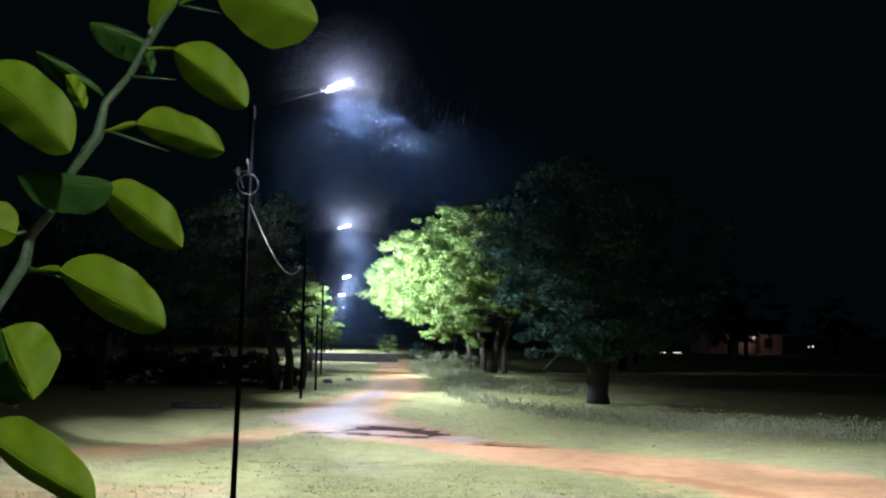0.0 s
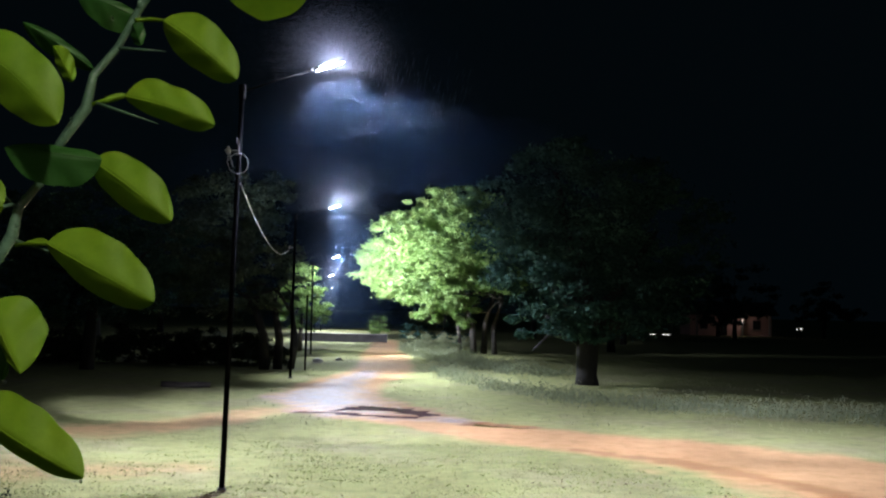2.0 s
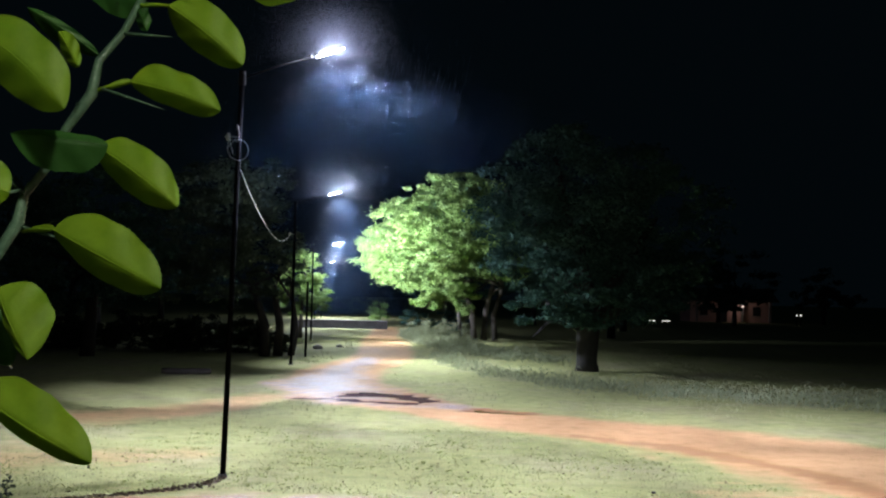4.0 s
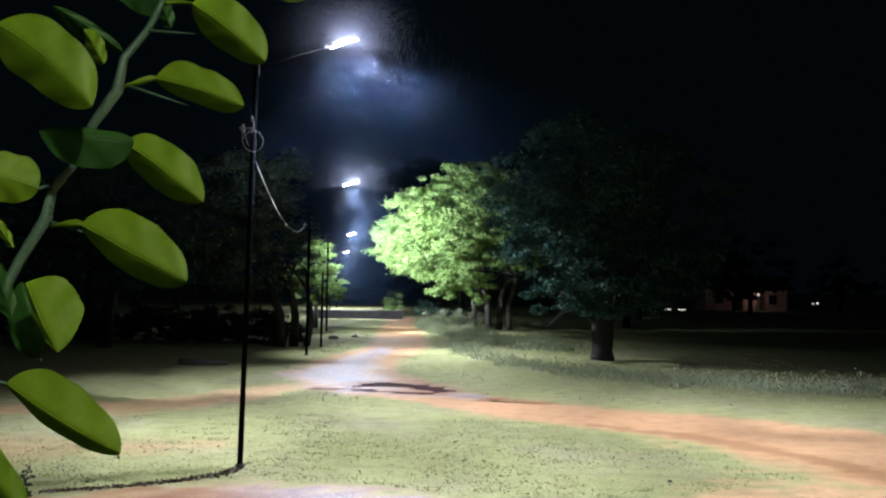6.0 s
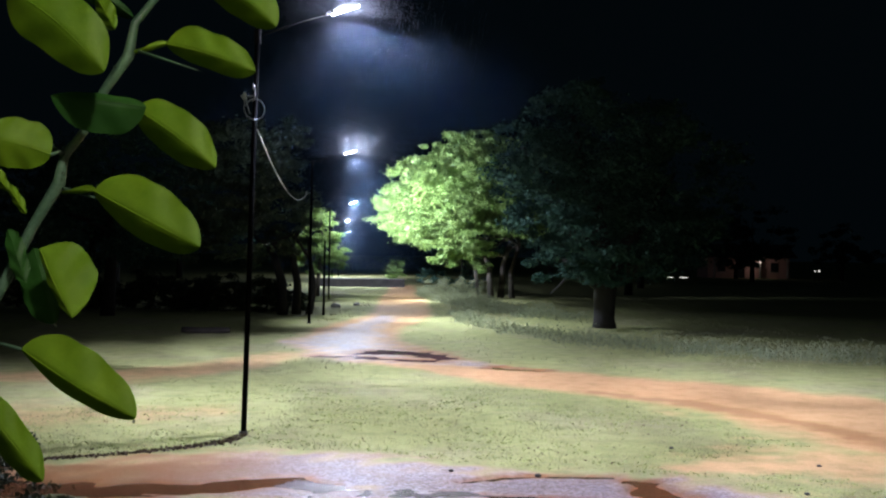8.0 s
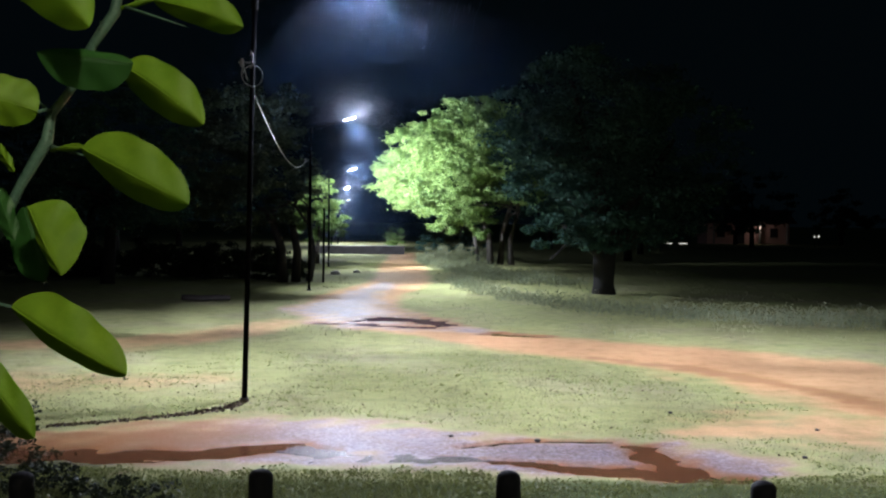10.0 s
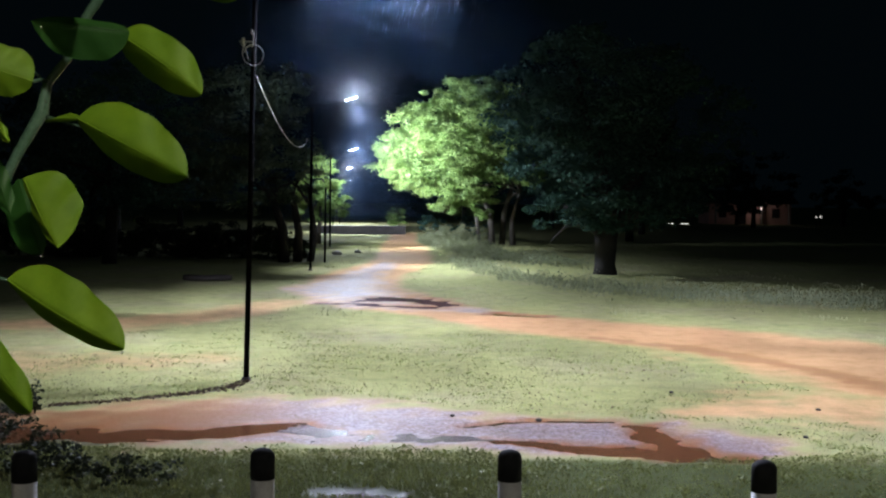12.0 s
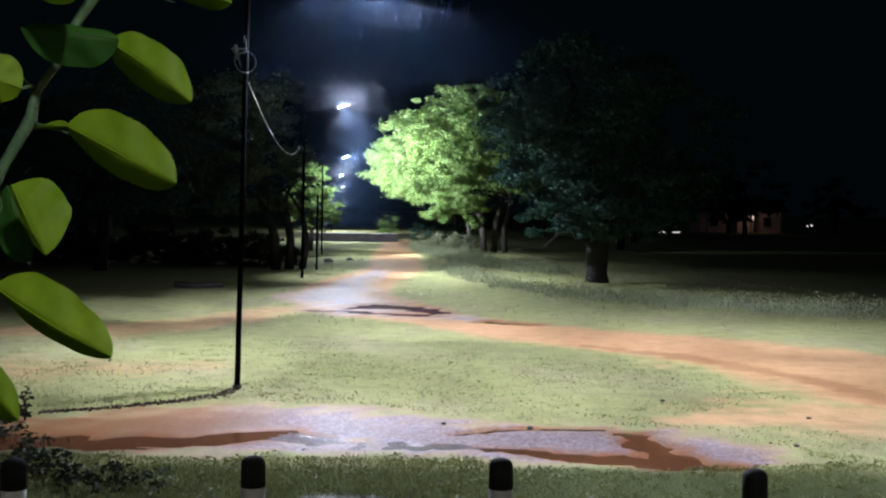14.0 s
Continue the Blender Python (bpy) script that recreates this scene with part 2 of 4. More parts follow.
ROOF_TILE = material("roof_sheets", (0.12, 0.07, 0.055), 0.7, second=(0.06, 0.04, 0.03), scale=3)
# drop colours set the haze's blue and the lamps' halo, pale above, dark below
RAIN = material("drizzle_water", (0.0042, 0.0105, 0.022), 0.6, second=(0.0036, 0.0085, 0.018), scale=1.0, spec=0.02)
HALO_LOW = material("dark_halo_water", (0.0085, 0.0105, 0.0165), 0.6, second=(0.007, 0.0088, 0.014), scale=1.0, spec=0.02)
HALO_TOP = material("pale_halo_water", (0.105, 0.110, 0.135), 0.6, second=(0.09, 0.095, 0.117), scale=1.0, spec=0.02)
STREAK = material("rain_water", (0.115, 0.13, 0.165), 0.4, second=(0.06, 0.07, 0.09), scale=1.0, spec=0.1)
WOOD = material("dark_log", (0.05, 0.04, 0.032), 0.85, second=(0.02, 0.016, 0.013), scale=4, bump=0.8, bump_scale=15)

# ---------------------------------------------------------------- the ground: one sheet, its paths cut out of it
MAIN_TRACK = [(-3.2, 84, 1.1), (-2.6, 66, 1.3), (-1.9, 50, 1.5), (-1.8, 43, 1.5), (-2.6, 36, 1.7), (-2.8, 30.5, 1.9),
              (-1.7, 26.6, 1.9), (0.1, 24.0, 1.2), (2.4, 21.4, 1.8), (4.7, 19.7, 2.2), (6.7, 17.2, 2.7), (7.3, 14.4, 2.9),
              (7.9, 11.5, 3.1), (8.5, 4, 3.3)]
SIDE_TRACK = [(-13, 19.6, 0.9), (-9, 20.6, 1.3), (-6.4, 21.5, 1.8), (-4.9, 22.7, 1.3), (-3.6, 26.5, 1.0)]
BARE_PATCH = [(-9.5, 16.4, 1.8), (-6.0, 15.8, 1.6), (-3.6, 16.6, 0.9)]
NEAR_STRIP = [(-9, 11.3, 1.1), (-4.2, 11.55, 1.15), (-2.5, 12.05, 1.65), (-1.3, 11.95, 1.55), (0.0, 11.65, 1.3), (1.2, 11.3, 1.15), (2.2, 11.2, 1.1), (3.0, 10.9, 0.7)]
SAND_LINK = [(2.8, 12.7, 0.5), (3.9, 12.9, 1.0), (5.0, 13.2, 2.1), (6.5, 12.9, 2.9)]
WET_MAIN = [(-2.2, 43, 0.5), (-2.7, 35, 1.2), (-2.9, 30, 1.8), (-1.6, 26.2, 1.7), (-0.2, 25, 1.1), (0.9, 24.2, 0.6)]
RUT_LINE = [(2.6, 19.9, 0.25), (4.0, 18.5, 0.5), (4.7, 17.3, 0.45), (5.3, 16.4, 0.3), (5.7, 15.5, 0.45), (6.0, 14.3, 0.7)]
FILM = [(-1.25, 10.9, 0.25), (-0.95, 11.2, 0.5), (-0.5, 11.2, 0.4), (0.1, 11.25, 0.25)]
PUDDLES = {
    "film_of_water": FILM,
    "puddle_strip_west": [(-4.8, 11.15, 0.28), (-3.2, 11.15, 0.30), (-2.4, 11.35, 0.26), (-1.75, 11.65, 0.27), (-1.2, 11.4, 0.15)],
    "puddle_strip_east": [(0.0, 11.25, 0.07), (0.9, 11.0, 0.12), (1.5, 10.75, 0.22), (2.1, 10.5, 0.28), (2.9, 10.3, 0.14)],
    "puddle_spur": [(2.12, 11.9, 0.15), (2.2, 11.35, 0.2), (2.35, 10.75, 0.25)],
    "puddle_thread": [(0.2, 11.75, 0.07), (0.7, 12.05, 0.09), (1.3, 12.15, 0.08), (1.9, 12.15, 0.06)],
    "puddle_track": [(-2.1, 26.7, 0.35), (-1.4, 27.5, 0.7), (-0.7, 27.1, 0.6), (0.1, 25.9, 0.35)],
    "puddle_track_front": [(-2.9, 26.0, 0.3), (-2.1, 26.1, 0.35), (-1.4, 25.6, 0.4), (-0.4, 25.2, 0.4)],
    "puddle_bend": [(1.2, 23.9, 0.28), (2.2, 23.3, 0.22)],
    "puddle_lawn": [(-2.2, 19.9, 0.10), (-0.7, 20.25, 0.10)],
    "puddle_kerb": [(-1.0, 9.0, 0.10), (-0.65, 9.02, 0.13), (-0.35, 8.95, 0.09)],
}


def axis(core_lo, core_hi, step):
    core = list(np.arange(core_lo, core_hi, step))
    out, d = [], step
    v = core_hi
    while v < 3200:
        d *= 1.16
        v += d
        out.append(v)
    low, d, v = [], step, core_lo
    while v > -3200:
        d *= 1.16
        v -= d
        low.append(v)
    return np.array(low[::-1] + core + [core_hi] + out)


gx, gy = np.meshgrid(axis(-11, 11, 0.11), axis(6.5, 34, 0.11))
nx = gx.shape[1]
X, Y = gx.ravel(), gy.ravel()
wob = 0.16 * waves(X, Y, 1.3, 3) + 0.12 * waves(X, Y, 4.0, 4)
rag = 0.30 * waves(X, Y * 1.4, 0.8, 5, 4)
line_main = near_line(X, Y, MAIN_TRACK)
line_near = near_line(X, Y, NEAR_STRIP)
earth = np.maximum.reduce([
    soft_step(line_main + wob, 0.0, 0.4),
    0.72 * soft_step(near_line(X, Y, SIDE_TRACK) + wob * 1.6 + rag, 0.0, 0.9),
    0.45 * soft_step(near_line(X, Y, BARE_PATCH) + wob * 2 + rag, 0.0, 0.9),
    0.8 * soft_step(near_line(X, Y, SAND_LINK) + wob * 2 + rag, 0.0, 0.9),
    0.9 * soft_step(line_near + wob + rag, 0.0, 0.5)])
gravel = np.maximum(0.9 * soft_step(line_near + wob * 1.2 + rag * 1.3, 0.08, 0.6) * soft_step(X + 2 * wob, -4.0, -1.2),
                    0.75 * soft_step(near_line(X, Y, WET_MAIN) + wob * 2 + rag * 2, 0.05, 0.9))
pools = {k: near_line(X, Y, v) + wob * 1.2 + rag * 2.2 for k, v in PUDDLES.items() if k != "film_of_water"}
pool = np.maximum.reduce(list(pools.values()))
silt = np.maximum.reduce([v for k, v in pools.items() if k != "puddle_lawn"])
mud = np.maximum(soft_step(silt, -0.9, 0.1) * (silt > -0.9), 0.58 * soft_step(near_line(X, Y, RUT_LINE) + wob * 2 + rag * 1.6, 0.1, 0.8))
mud = np.maximum(mud, 0.75 * soft_step(line_near + rag * 2, 0.1, 0.8) * soft_step(-X, 1.0, 3.2))
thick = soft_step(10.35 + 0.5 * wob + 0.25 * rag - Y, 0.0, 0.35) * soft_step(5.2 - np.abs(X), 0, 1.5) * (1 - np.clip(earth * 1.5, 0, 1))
# dark weedy ground at the west end of the bollards, with shade painted in
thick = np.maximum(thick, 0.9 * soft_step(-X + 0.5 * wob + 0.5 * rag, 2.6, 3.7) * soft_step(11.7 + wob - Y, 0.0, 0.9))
damp = np.clip(np.maximum.reduce([soft_step(line_near + wob, -0.1, 0.5), 0.72 * soft_step(near_line(X, Y, WET_MAIN) + wob, -0.1, 0.5),
                                  0.35 * earth, mud * 0.8]), 0, 1)
Z = 0.012 * waves(X, Y, 2.2, 7) * (1 - 0.6 * damp) + 0.05 * soft_step(np.abs(waves(X, Y, 30, 9)), 0.2, 1.0) * (1 - earth)
Z += 0.007 * waves(X, Y, 0.32, 8, 2) * np.maximum(gravel, 0.25 * earth)
film = near_line(X, Y, FILM) + rag
Z = np.maximum(Z, -0.012) - 0.0165 * soft_step(film, -0.2, 0.6) - 0.055 * soft_step(pool, -0.25, 0.5)
Z = np.where(np.hypot(X, Y) > 200, 0, Z)
idx = np.arange(len(X)).reshape(gx.shape)
quads = np.stack([idx[:-1, :-1], idx[:-1, 1:], idx[1:, 1:], idx[1:, :-1]], -1).reshape(-1, 4)
is_path = earth[quads].mean(1) > 0.5


def sheet(name, faces, label, category):
    used, inv = np.unique(faces, return_inverse=True)
    me = mesh_of(name, np.stack([X[used], Y[used], Z[used]], -1), inv.reshape(-1, 4))
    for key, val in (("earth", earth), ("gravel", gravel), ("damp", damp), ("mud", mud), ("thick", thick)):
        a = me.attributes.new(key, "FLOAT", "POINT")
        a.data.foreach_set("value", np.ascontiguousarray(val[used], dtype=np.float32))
    me.materials.append(GROUND)
    me.polygons.foreach_set("use_smooth", [True] * len(me.polygons))
    return tagged(new(name, me), label, category, kind="structure")


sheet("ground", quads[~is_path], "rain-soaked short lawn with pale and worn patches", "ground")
sheet("dirt_path", quads[is_path], "wet red earth track with pale gravel across the lawn", "path")


def puddle(line, label, k_pool):
    xs, ys = [p[0] for p in line], [p[1] for p in line]
    w = max(p[2] for p in line) * 1.8
    lo, hi = (min(xs) - w, min(ys) - w), (max(xs) + w, max(ys) + w)
    n, k = max(4, int((hi[0] - lo[0]) / 0.08)), max(4, int((hi[1] - lo[1]) / 0.08))
    px, py = np.meshgrid(np.linspace(lo[0], hi[0], n), np.linspace(lo[1], hi[1], k))
    i = np.arange(n * k).reshape(k, n)
    f = np.stack([i[:-1, :-1], i[:-1, 1:], i[1:, 1:], i[1:, :-1]], -1).reshape(-1, 4)
    x, y = px.ravel(), py.ravel()
    inside = near_line(x, y, line) > -0.75
    f = f[inside[f].all(1)]
    me = mesh_of("puddle", np.stack([x, y, np.full(len(x), -0.017 - 0.0022 * k_pool)], -1), f)
    ob = part("puddle", me, THIN_WATER if line is FILM or line in (PUDDLES["puddle_lawn"], PUDDLES["puddle_kerb"]) else TRACK_WATER if line[0][1] > 25 else WATER)
    return tagged(ob, label, "puddle", "rain puddles", "structure")


for k_pool, (key, line) in enumerate(PUDDLES.items()):
    puddle(line, "shallow muddy brown rain puddle on the track" if "track" in key else "shallow brown rain puddle lying in wet gravel", k_pool)

# ---------------------------------------------------------------- the building wall behind the viewer, with its porch lamp
bm = bmesh.new()
box(bm, (-9, -3.2, 0), (9, -2.95, 6.5))
tagged(part("wall_house", bm, PLASTER), "plain cream plastered house wall", "wall", kind="structure")
porch = root("porch_lamp", (1.6, -2.95, 5.3), "white globe porch lamp on the house wall", "lamp")
bm = bmesh.new()
tube(bm, [(1.6, -2.95, 5.3), (1.6, -2.9, 5.3)], 0.07, 16)
tube(bm, [(1.6, -2.92, 5.3), (1.6, -2.8, 5.32), (1.6, -2.75, 5.24)], 0.014, 8)
part("bracket", bm, HOUSING, porch)
bm = bmesh.new()
bmesh.ops.create_uvsphere(bm, u_segments=20, v_segments=12, radius=0.075, matrix=Matrix.Translation((1.6, -2.75, 5.16)))
part("globe", bm, glowing("porch_glow", PORCH_COLOUR, 6.0), porch, "glowing white globe", smooth=True).visible_shadow = False
data = bpy.data.lights.new("porch_bulb", "POINT")
data.energy, data.color, data.shadow_soft_size = PORCH_POWER, PORCH_COLOUR, 0.09
place(new("porch_bulb", data), porch).matrix_basis = Matrix.Translation((1.6, -2.7, 5.14))


# ---------------------------------------------------------------- street lamps, poles and cables
def street_lamp(x, y, arm_z, arm_dx, arm_dy, arm_dz, pole_h, lean=0.0, radius=0.038, power=1.0, beams=(), spill=0.10, colour=None, label=""):
    """Steel pole with a slanting arm toward +x and +y and an LED head; lean shifts the pole's top in x."""
    colour = colour or STREET_COLOUR
    thing = root("street_lamp", (x, y, 0), label or "tall black steel street lamp with a lit white LED head", "street lamp", "street lamps along the track")
    top = Vector((x + lean, y, pole_h))
    bm = bmesh.new()
    tube(bm, [(x, y, -0.1), (x + lean * 0.5, y, pole_h * 0.5), top], [radius, radius * 0.95, radius * 0.85], 14)
    part("pole", bm, POLE, thing, smooth=True)
    bm = bmesh.new()
    tube(bm, [(x, y, -0.02), (x, y, 0.05)], [radius * 1.7, radius * 1.5], 14)
    part("base_collar", bm, DARK_CONCRETE, thing)
    a0 = Vector((x + lean * arm_z / pole_h, y, arm_z))
    a1 = a0 + Vector((arm_dx, arm_dy, arm_dz))
    d = (a1 - a0).normalized()
    bm = bmesh.new()
    tube(bm, [a0, a0.lerp(a1, 0.5) + Vector((0, 0, 0.02)), a1], [0.014, 0.013, 0.012], 10)
    part("arm", bm, DULL, thing, smooth=True)
    bm = bmesh.new()
    tube(bm, [a0 - Vector((0, 0, 0.09)), a0 + Vector((0, 0, 0.09))], radius * 1.25, 12)
    part("clamp", bm, DULL, thing)
    frame_m = Matrix.Translation(a1) @ Matrix.Rotation(math.atan2(d.y, d.x), 4, "Z") @ Matrix.Rotation(-math.asin(d.z), 4, "Y")
    bm = bmesh.new()
    box(bm, (-0.03, -0.10, -0.005), (0.42, 0.10, 0.04), 0.016)
    box(bm, (-0.12, -0.04, -0.01), (0.02, 0.04, 0.04), 0.012)
    for k in range(5):
        box(bm, (0.08 + k * 0.07, -0.09, 0.048), (0.095 + k * 0.07, 0.09, 0.07))
    bmesh.ops.transform(bm, matrix=frame_m, verts=bm.verts)
    head = part("lamp_head", bm, HOUSING, thing)
    bm = bmesh.new()
    box(bm, (0.0, -0.055, -0.03), (0.43, 0.055, -0.006), 0.012)
    bmesh.ops.transform(bm, matrix=frame_m, verts=bm.verts)
    lens = part("lens", bm, LED, head, "glowing white LED lens", smooth=True)
    lens.visible_shadow = False
    # LED beams (share, bearing from the arm, dip, width); point lamp added for halo
    seat = frame_m @ Vector((0.21, 0, -0.08))
    for share, bearing, dip, width, soft_edge in beams:
        li = bpy.data.lights.new("led", "SPOT")
        li.energy, li.color, li.shadow_soft_size = STREET_POWER * power * share, colour, 0.11
        li.spot_size, li.spot_blend = radians(width), soft_edge
        b_, d_ = radians(bearing), radians(dip)
        aim = Vector((math.cos(b_) * math.cos(d_), math.sin(b_) * math.cos(d_), -math.sin(d_)))
        place(new("led", li), thing).matrix_basis = look(seat, seat + aim)
    li = bpy.data.lights.new("spill", "POINT")
    li.energy, li.color, li.shadow_soft_size = STREET_POWER * power * spill, colour, 0.10
    place(new("spill", li), thing).matrix_basis = Matrix.Translation(seat + Vector((0, -0.17, 0.03)))
    return thing


COOL = (0.80, 0.91, 1.12)
BATWING = ((0.35, 0, 88, 130, 0.9), (0.16, -90, 52, 70, 0.9), (0.28, -10, 46, 60, 0.9), (0.12, 25, 46, 60, 0.9), (0.22, 60, 46, 60, 0.9), (0.23, 95, 46, 56, 0.9),
           (0.26, 128, 46, 46, 0.9), (0.24, 160, 56, 60, 0.9), (0.40, 148, 38, 44, 0.9), (0.17, -60, 50, 60, 0.9), (0.67, -55, 31, 44, 0.95), (0.90, -28, 31, 44, 0.95),
           (0.84, 0, 31, 44, 0.95), (1.02, 28, 31, 44, 0.95), (0.88, 56, 31, 44, 0.95), (1.20, 84, 31, 44, 0.95), (0.30, 110, 31, 44, 0.95), (2.2, 106, 25, 18, 0.7), (1.6, 118, 27, 16, 0.7), (0.43, 66, 22, 30, 0.95),
           (1.83, 88, 22, 30, 0.95), (1.85, 30, 25, 24, 0.8), (1.2, 50, 25, 24, 0.8))
# negative dips: upward beams added to brighten trees and halo drops
WIDE = ((0.38, 20, 74, 92, 0.8), (0.75, -30, 36, 76, 0.8), (0.80, 25, 48, 58, 0.9), (0.60, 66, 42, 70, 0.8), (0.55, -80, 36, 56, 0.9),
        (0.11, 0, -14, 84, 0.9), (0.11, 140, -24, 72, 0.9), (0.45, -60, -80, 152, 0.7))
FLOOD = ((0.16, 15, 62, 84, 0.8), (1.1, 8, 45, 50, 0.9), (2.9, 70, -8, 112, 0.9), (0.45, -60, 38, 84, 0.8), (0.25, 122, 18, 60, 0.8), (0.25, -60, -80, 152, 0.7))
ROUND = ((0.45, -60, -84, 165, 0.7), (0.5, 0, 80, 150, 0.6), (0.4, 90, 40, 80, 0.7), (0.5, -90, 40, 80, 0.7))
street_lamp(-2.63, 14.6, 5.26, 0.92, 0.60, 0.46, 5.36, 0.11, beams=BATWING, spill=0.022)
street_lamp(-4.66, 38.2, 5.55, 1.12, 0.0, 0.34, 5.62, 0.03, 0.05, 1.0, WIDE, 0.008, COOL)
street_lamp(-6.05, 58.0, 4.75, 1.0, 0.0, 0.33, 4.85, 0.0, 0.05, 1.1, FLOOD, 0.02, COOL)
street_lamp(-8.6, 84.5, 4.6, 1.0, 0.0, 0.33, 4.7, 0.0, 0.05, 1.2, ROUND, 0.12, COOL)
street_lamp(-11.5, 120, 4.4, 1.0, 0.0, 0.33, 4.5, 0.0, 0.05, 1.2, ROUND, 0.12, COOL)

short_pole = root("power_pole", (-4.72, 43.3, 0), "thin dark steel pole standing on the lawn", "pole")
bm = bmesh.new()
tube(bm, [(-4.72, 43.3, -0.1), (-4.70, 43.3, 2.88)], [0.045, 0.04], 10)
part("pole", bm, POLE, short_pole, smooth=True)
bm = bmesh.new()
tube(bm, [(-4.70, 43.3, 2.86), (-4.70, 43.3, 2.93)], [0.055, 0.03], 10)
part("cap", bm, POLE, short_pole)


def insulator(x, y, z):
    thing = root("insulator", (x, y, z), "white porcelain cable insulator on the pole", "insulator", "cable insulators")
    bm = bmesh.new()
    tube(bm, [(x, y, z - 0.05), (x, y, z - 0.03), (x, y, z - 0.01), (x, y, z + 0.01), (x, y, z + 0.03), (x, y, z + 0.05)],
         [0.018, 0.034, 0.016, 0.034, 0.016, 0.02], 12)
    part("spool", bm, PORCELAIN, thing, smooth=True)
    bm = bmesh.new()
    tube(bm, [(x - 0.05, y, z), (x + 0.13, y, z)], 0.008, 6)
    part("bolt", bm, GALV, thing)


insulator(-2.675, 14.56, 4.47)
insulator(-4.80, 38.15, 4.5)


def cable(name, pts, r, label):
    bm = bmesh.new()
    tube(bm, pts, r, 6)
    return tagged(part(name, bm, CABLE, smooth=True), label, "cable")


p0, p1 = Vector((-2.50, 14.55, 4.03)), Vector((-4.80, 38.12, 4.46))
cable("overhead_cable", [p0.lerp(p1, s / 30) - Vector((0, 0, 2.0 * (s / 30) * (1 - s / 30))) for s in range(31)], 0.0085,
      "grey overhead cable sagging between two poles")
# coil of slack cable at the pole's head
coil = []
for s in range(34):
    a = -2.3 + s / 33 * 5.2
    coil.append((-2.525 + 0.125 * math.cos(a), 14.54 - 0.002 * s, 4.29 + 0.135 * math.sin(a)))
cable("cable_coil", [(-2.66, 14.53, 4.46), (-2.68, 14.53, 4.3), (-2.64, 14.53, 4.2)] + coil, 0.0045, "loop of slack grey cable tied to the pole")
cable("cable_tail", [(-2.66, 14.52, 4.44), (-2.63, 14.52, 4.34), (-2.60, 14.52, 4.24)], 0.005, "short end of grey cable on the insulator")
cable("cable_hook", [(-2.56, 14.53, 4.56), (-2.555, 14.52, 4.63), (-2.535, 14.52, 4.58), (-2.53, 14.53, 4.46), (-2.56, 14.55, 4.40)], 0.0055,
      "bent wire hook at the pole head")


# ---------------------------------------------------------------- trees
def leaf_cards(centres, size, rng, jitter=0.35):
    """Pointed leaf pairs, folded along the middle: four corners each, at the centres, in random attitudes."""
    n = len(centres)
    d = rng.normal(size=(n, 3)) * [1, 1, 0.7]
    d /= np.linalg.norm(d, axis=1)[:, None]
    s = np.cross(d, rng.normal(size=(n, 3)))
    s /= np.linalg.norm(s, axis=1)[:, None] + 1e-9
    ln = size * rng.uniform(1 - jitter, 1 + jitter, n)[:, None]
    up = np.cross(d, s)
    v = np.stack([centres - d * ln * 0.5, centres + s * ln * 0.21 + up * ln * 0.08, centres + d * ln * 0.5, centres - s * ln * 0.21 + up * ln * 0.08], 1)
    q = np.arange(4 * n).reshape(n, 4)
    return v.reshape(-1, 3), q


def crown_points(blobs, n, rng, hollow=0.55):
    """Leaf places: clumps spread over the blobs (x, y, z, rx, ry, rz), denser toward the outside, with gaps."""
    vol = np.array([b[3] * b[4] * b[5] for b in blobs]) ** 0.75
    out = []
    for b, k in zip(blobs, (vol / vol.sum() * n).astype(int)):
        c, r = np.array(b[:3]), np.array(b[3:])
        m = max(14, k // 110)
        d = rng.normal(size=(m, 3))
        d /= np.linalg.norm(d, axis=1)[:, None]
        hub = c + d * r * (hollow + (1.2 - hollow) * rng.uniform(0, 1, m)[:, None] ** 0.7)
        which = rng.randint(0, m, k)
        spread = r.mean() * rng.uniform(0.07, 0.19, m)[which][:, None]
        out.append(hub[which] + rng.normal(size=(k, 3)) * spread * [1.1, 1.1, 0.5])
    return np.concatenate(out)


def tree(name, base, trunks, blobs, n, leaf, leaf_mat, bark, label, seed, group=""):
    """trunks: lists of (dx, dy, z, radius); blobs relative to the base."""
    rng = np.random.RandomState(seed)
    bx, by = base
    thing = root(name, (bx, by, 0), label, "tree", group)
    hubs = [Vector((bx + b[0], by + b[1], b[2])) for b in blobs]
    for line in trunks:
        bm = bmesh.new()
        pts = [Vector((bx + p[0], by + p[1], p[2])) for p in line]
        tube(bm, pts, [p[3] for p in line], 10)
        top, tr = pts[-1], line[-1][3]
        trunk = part("trunk", bm, bark, thing, smooth=True)
        near = sorted(hubs, key=lambda h: (h - top).length)[:max(2, len(hubs) // len(trunks))]
        for h in near:
            bm = bmesh.new()
            mid = top.lerp(h, 0.5) + Vector(rng.normal(size=3) * 0.25)
            tube(bm, [top - Vector((0, 0, 0.15)), top.lerp(mid, 0.5) + Vector((0, 0, 0.1)), mid, h], [tr * 0.8, tr * 0.6, tr * 0.42, tr * 0.15], 7)
            part("limb", bm, bark, trunk, smooth=True)
    pts = crown_points([(bx + b[0], by + b[1], *b[2:]) for b in blobs], n, rng)
    pts = pts[pts[:, 2] > 0.3]
    v, q = leaf_cards(pts, leaf, rng)
    tagged(part("crown", mesh_of("crown", v, q), leaf_mat, thing), kind="stuff")
    return thing


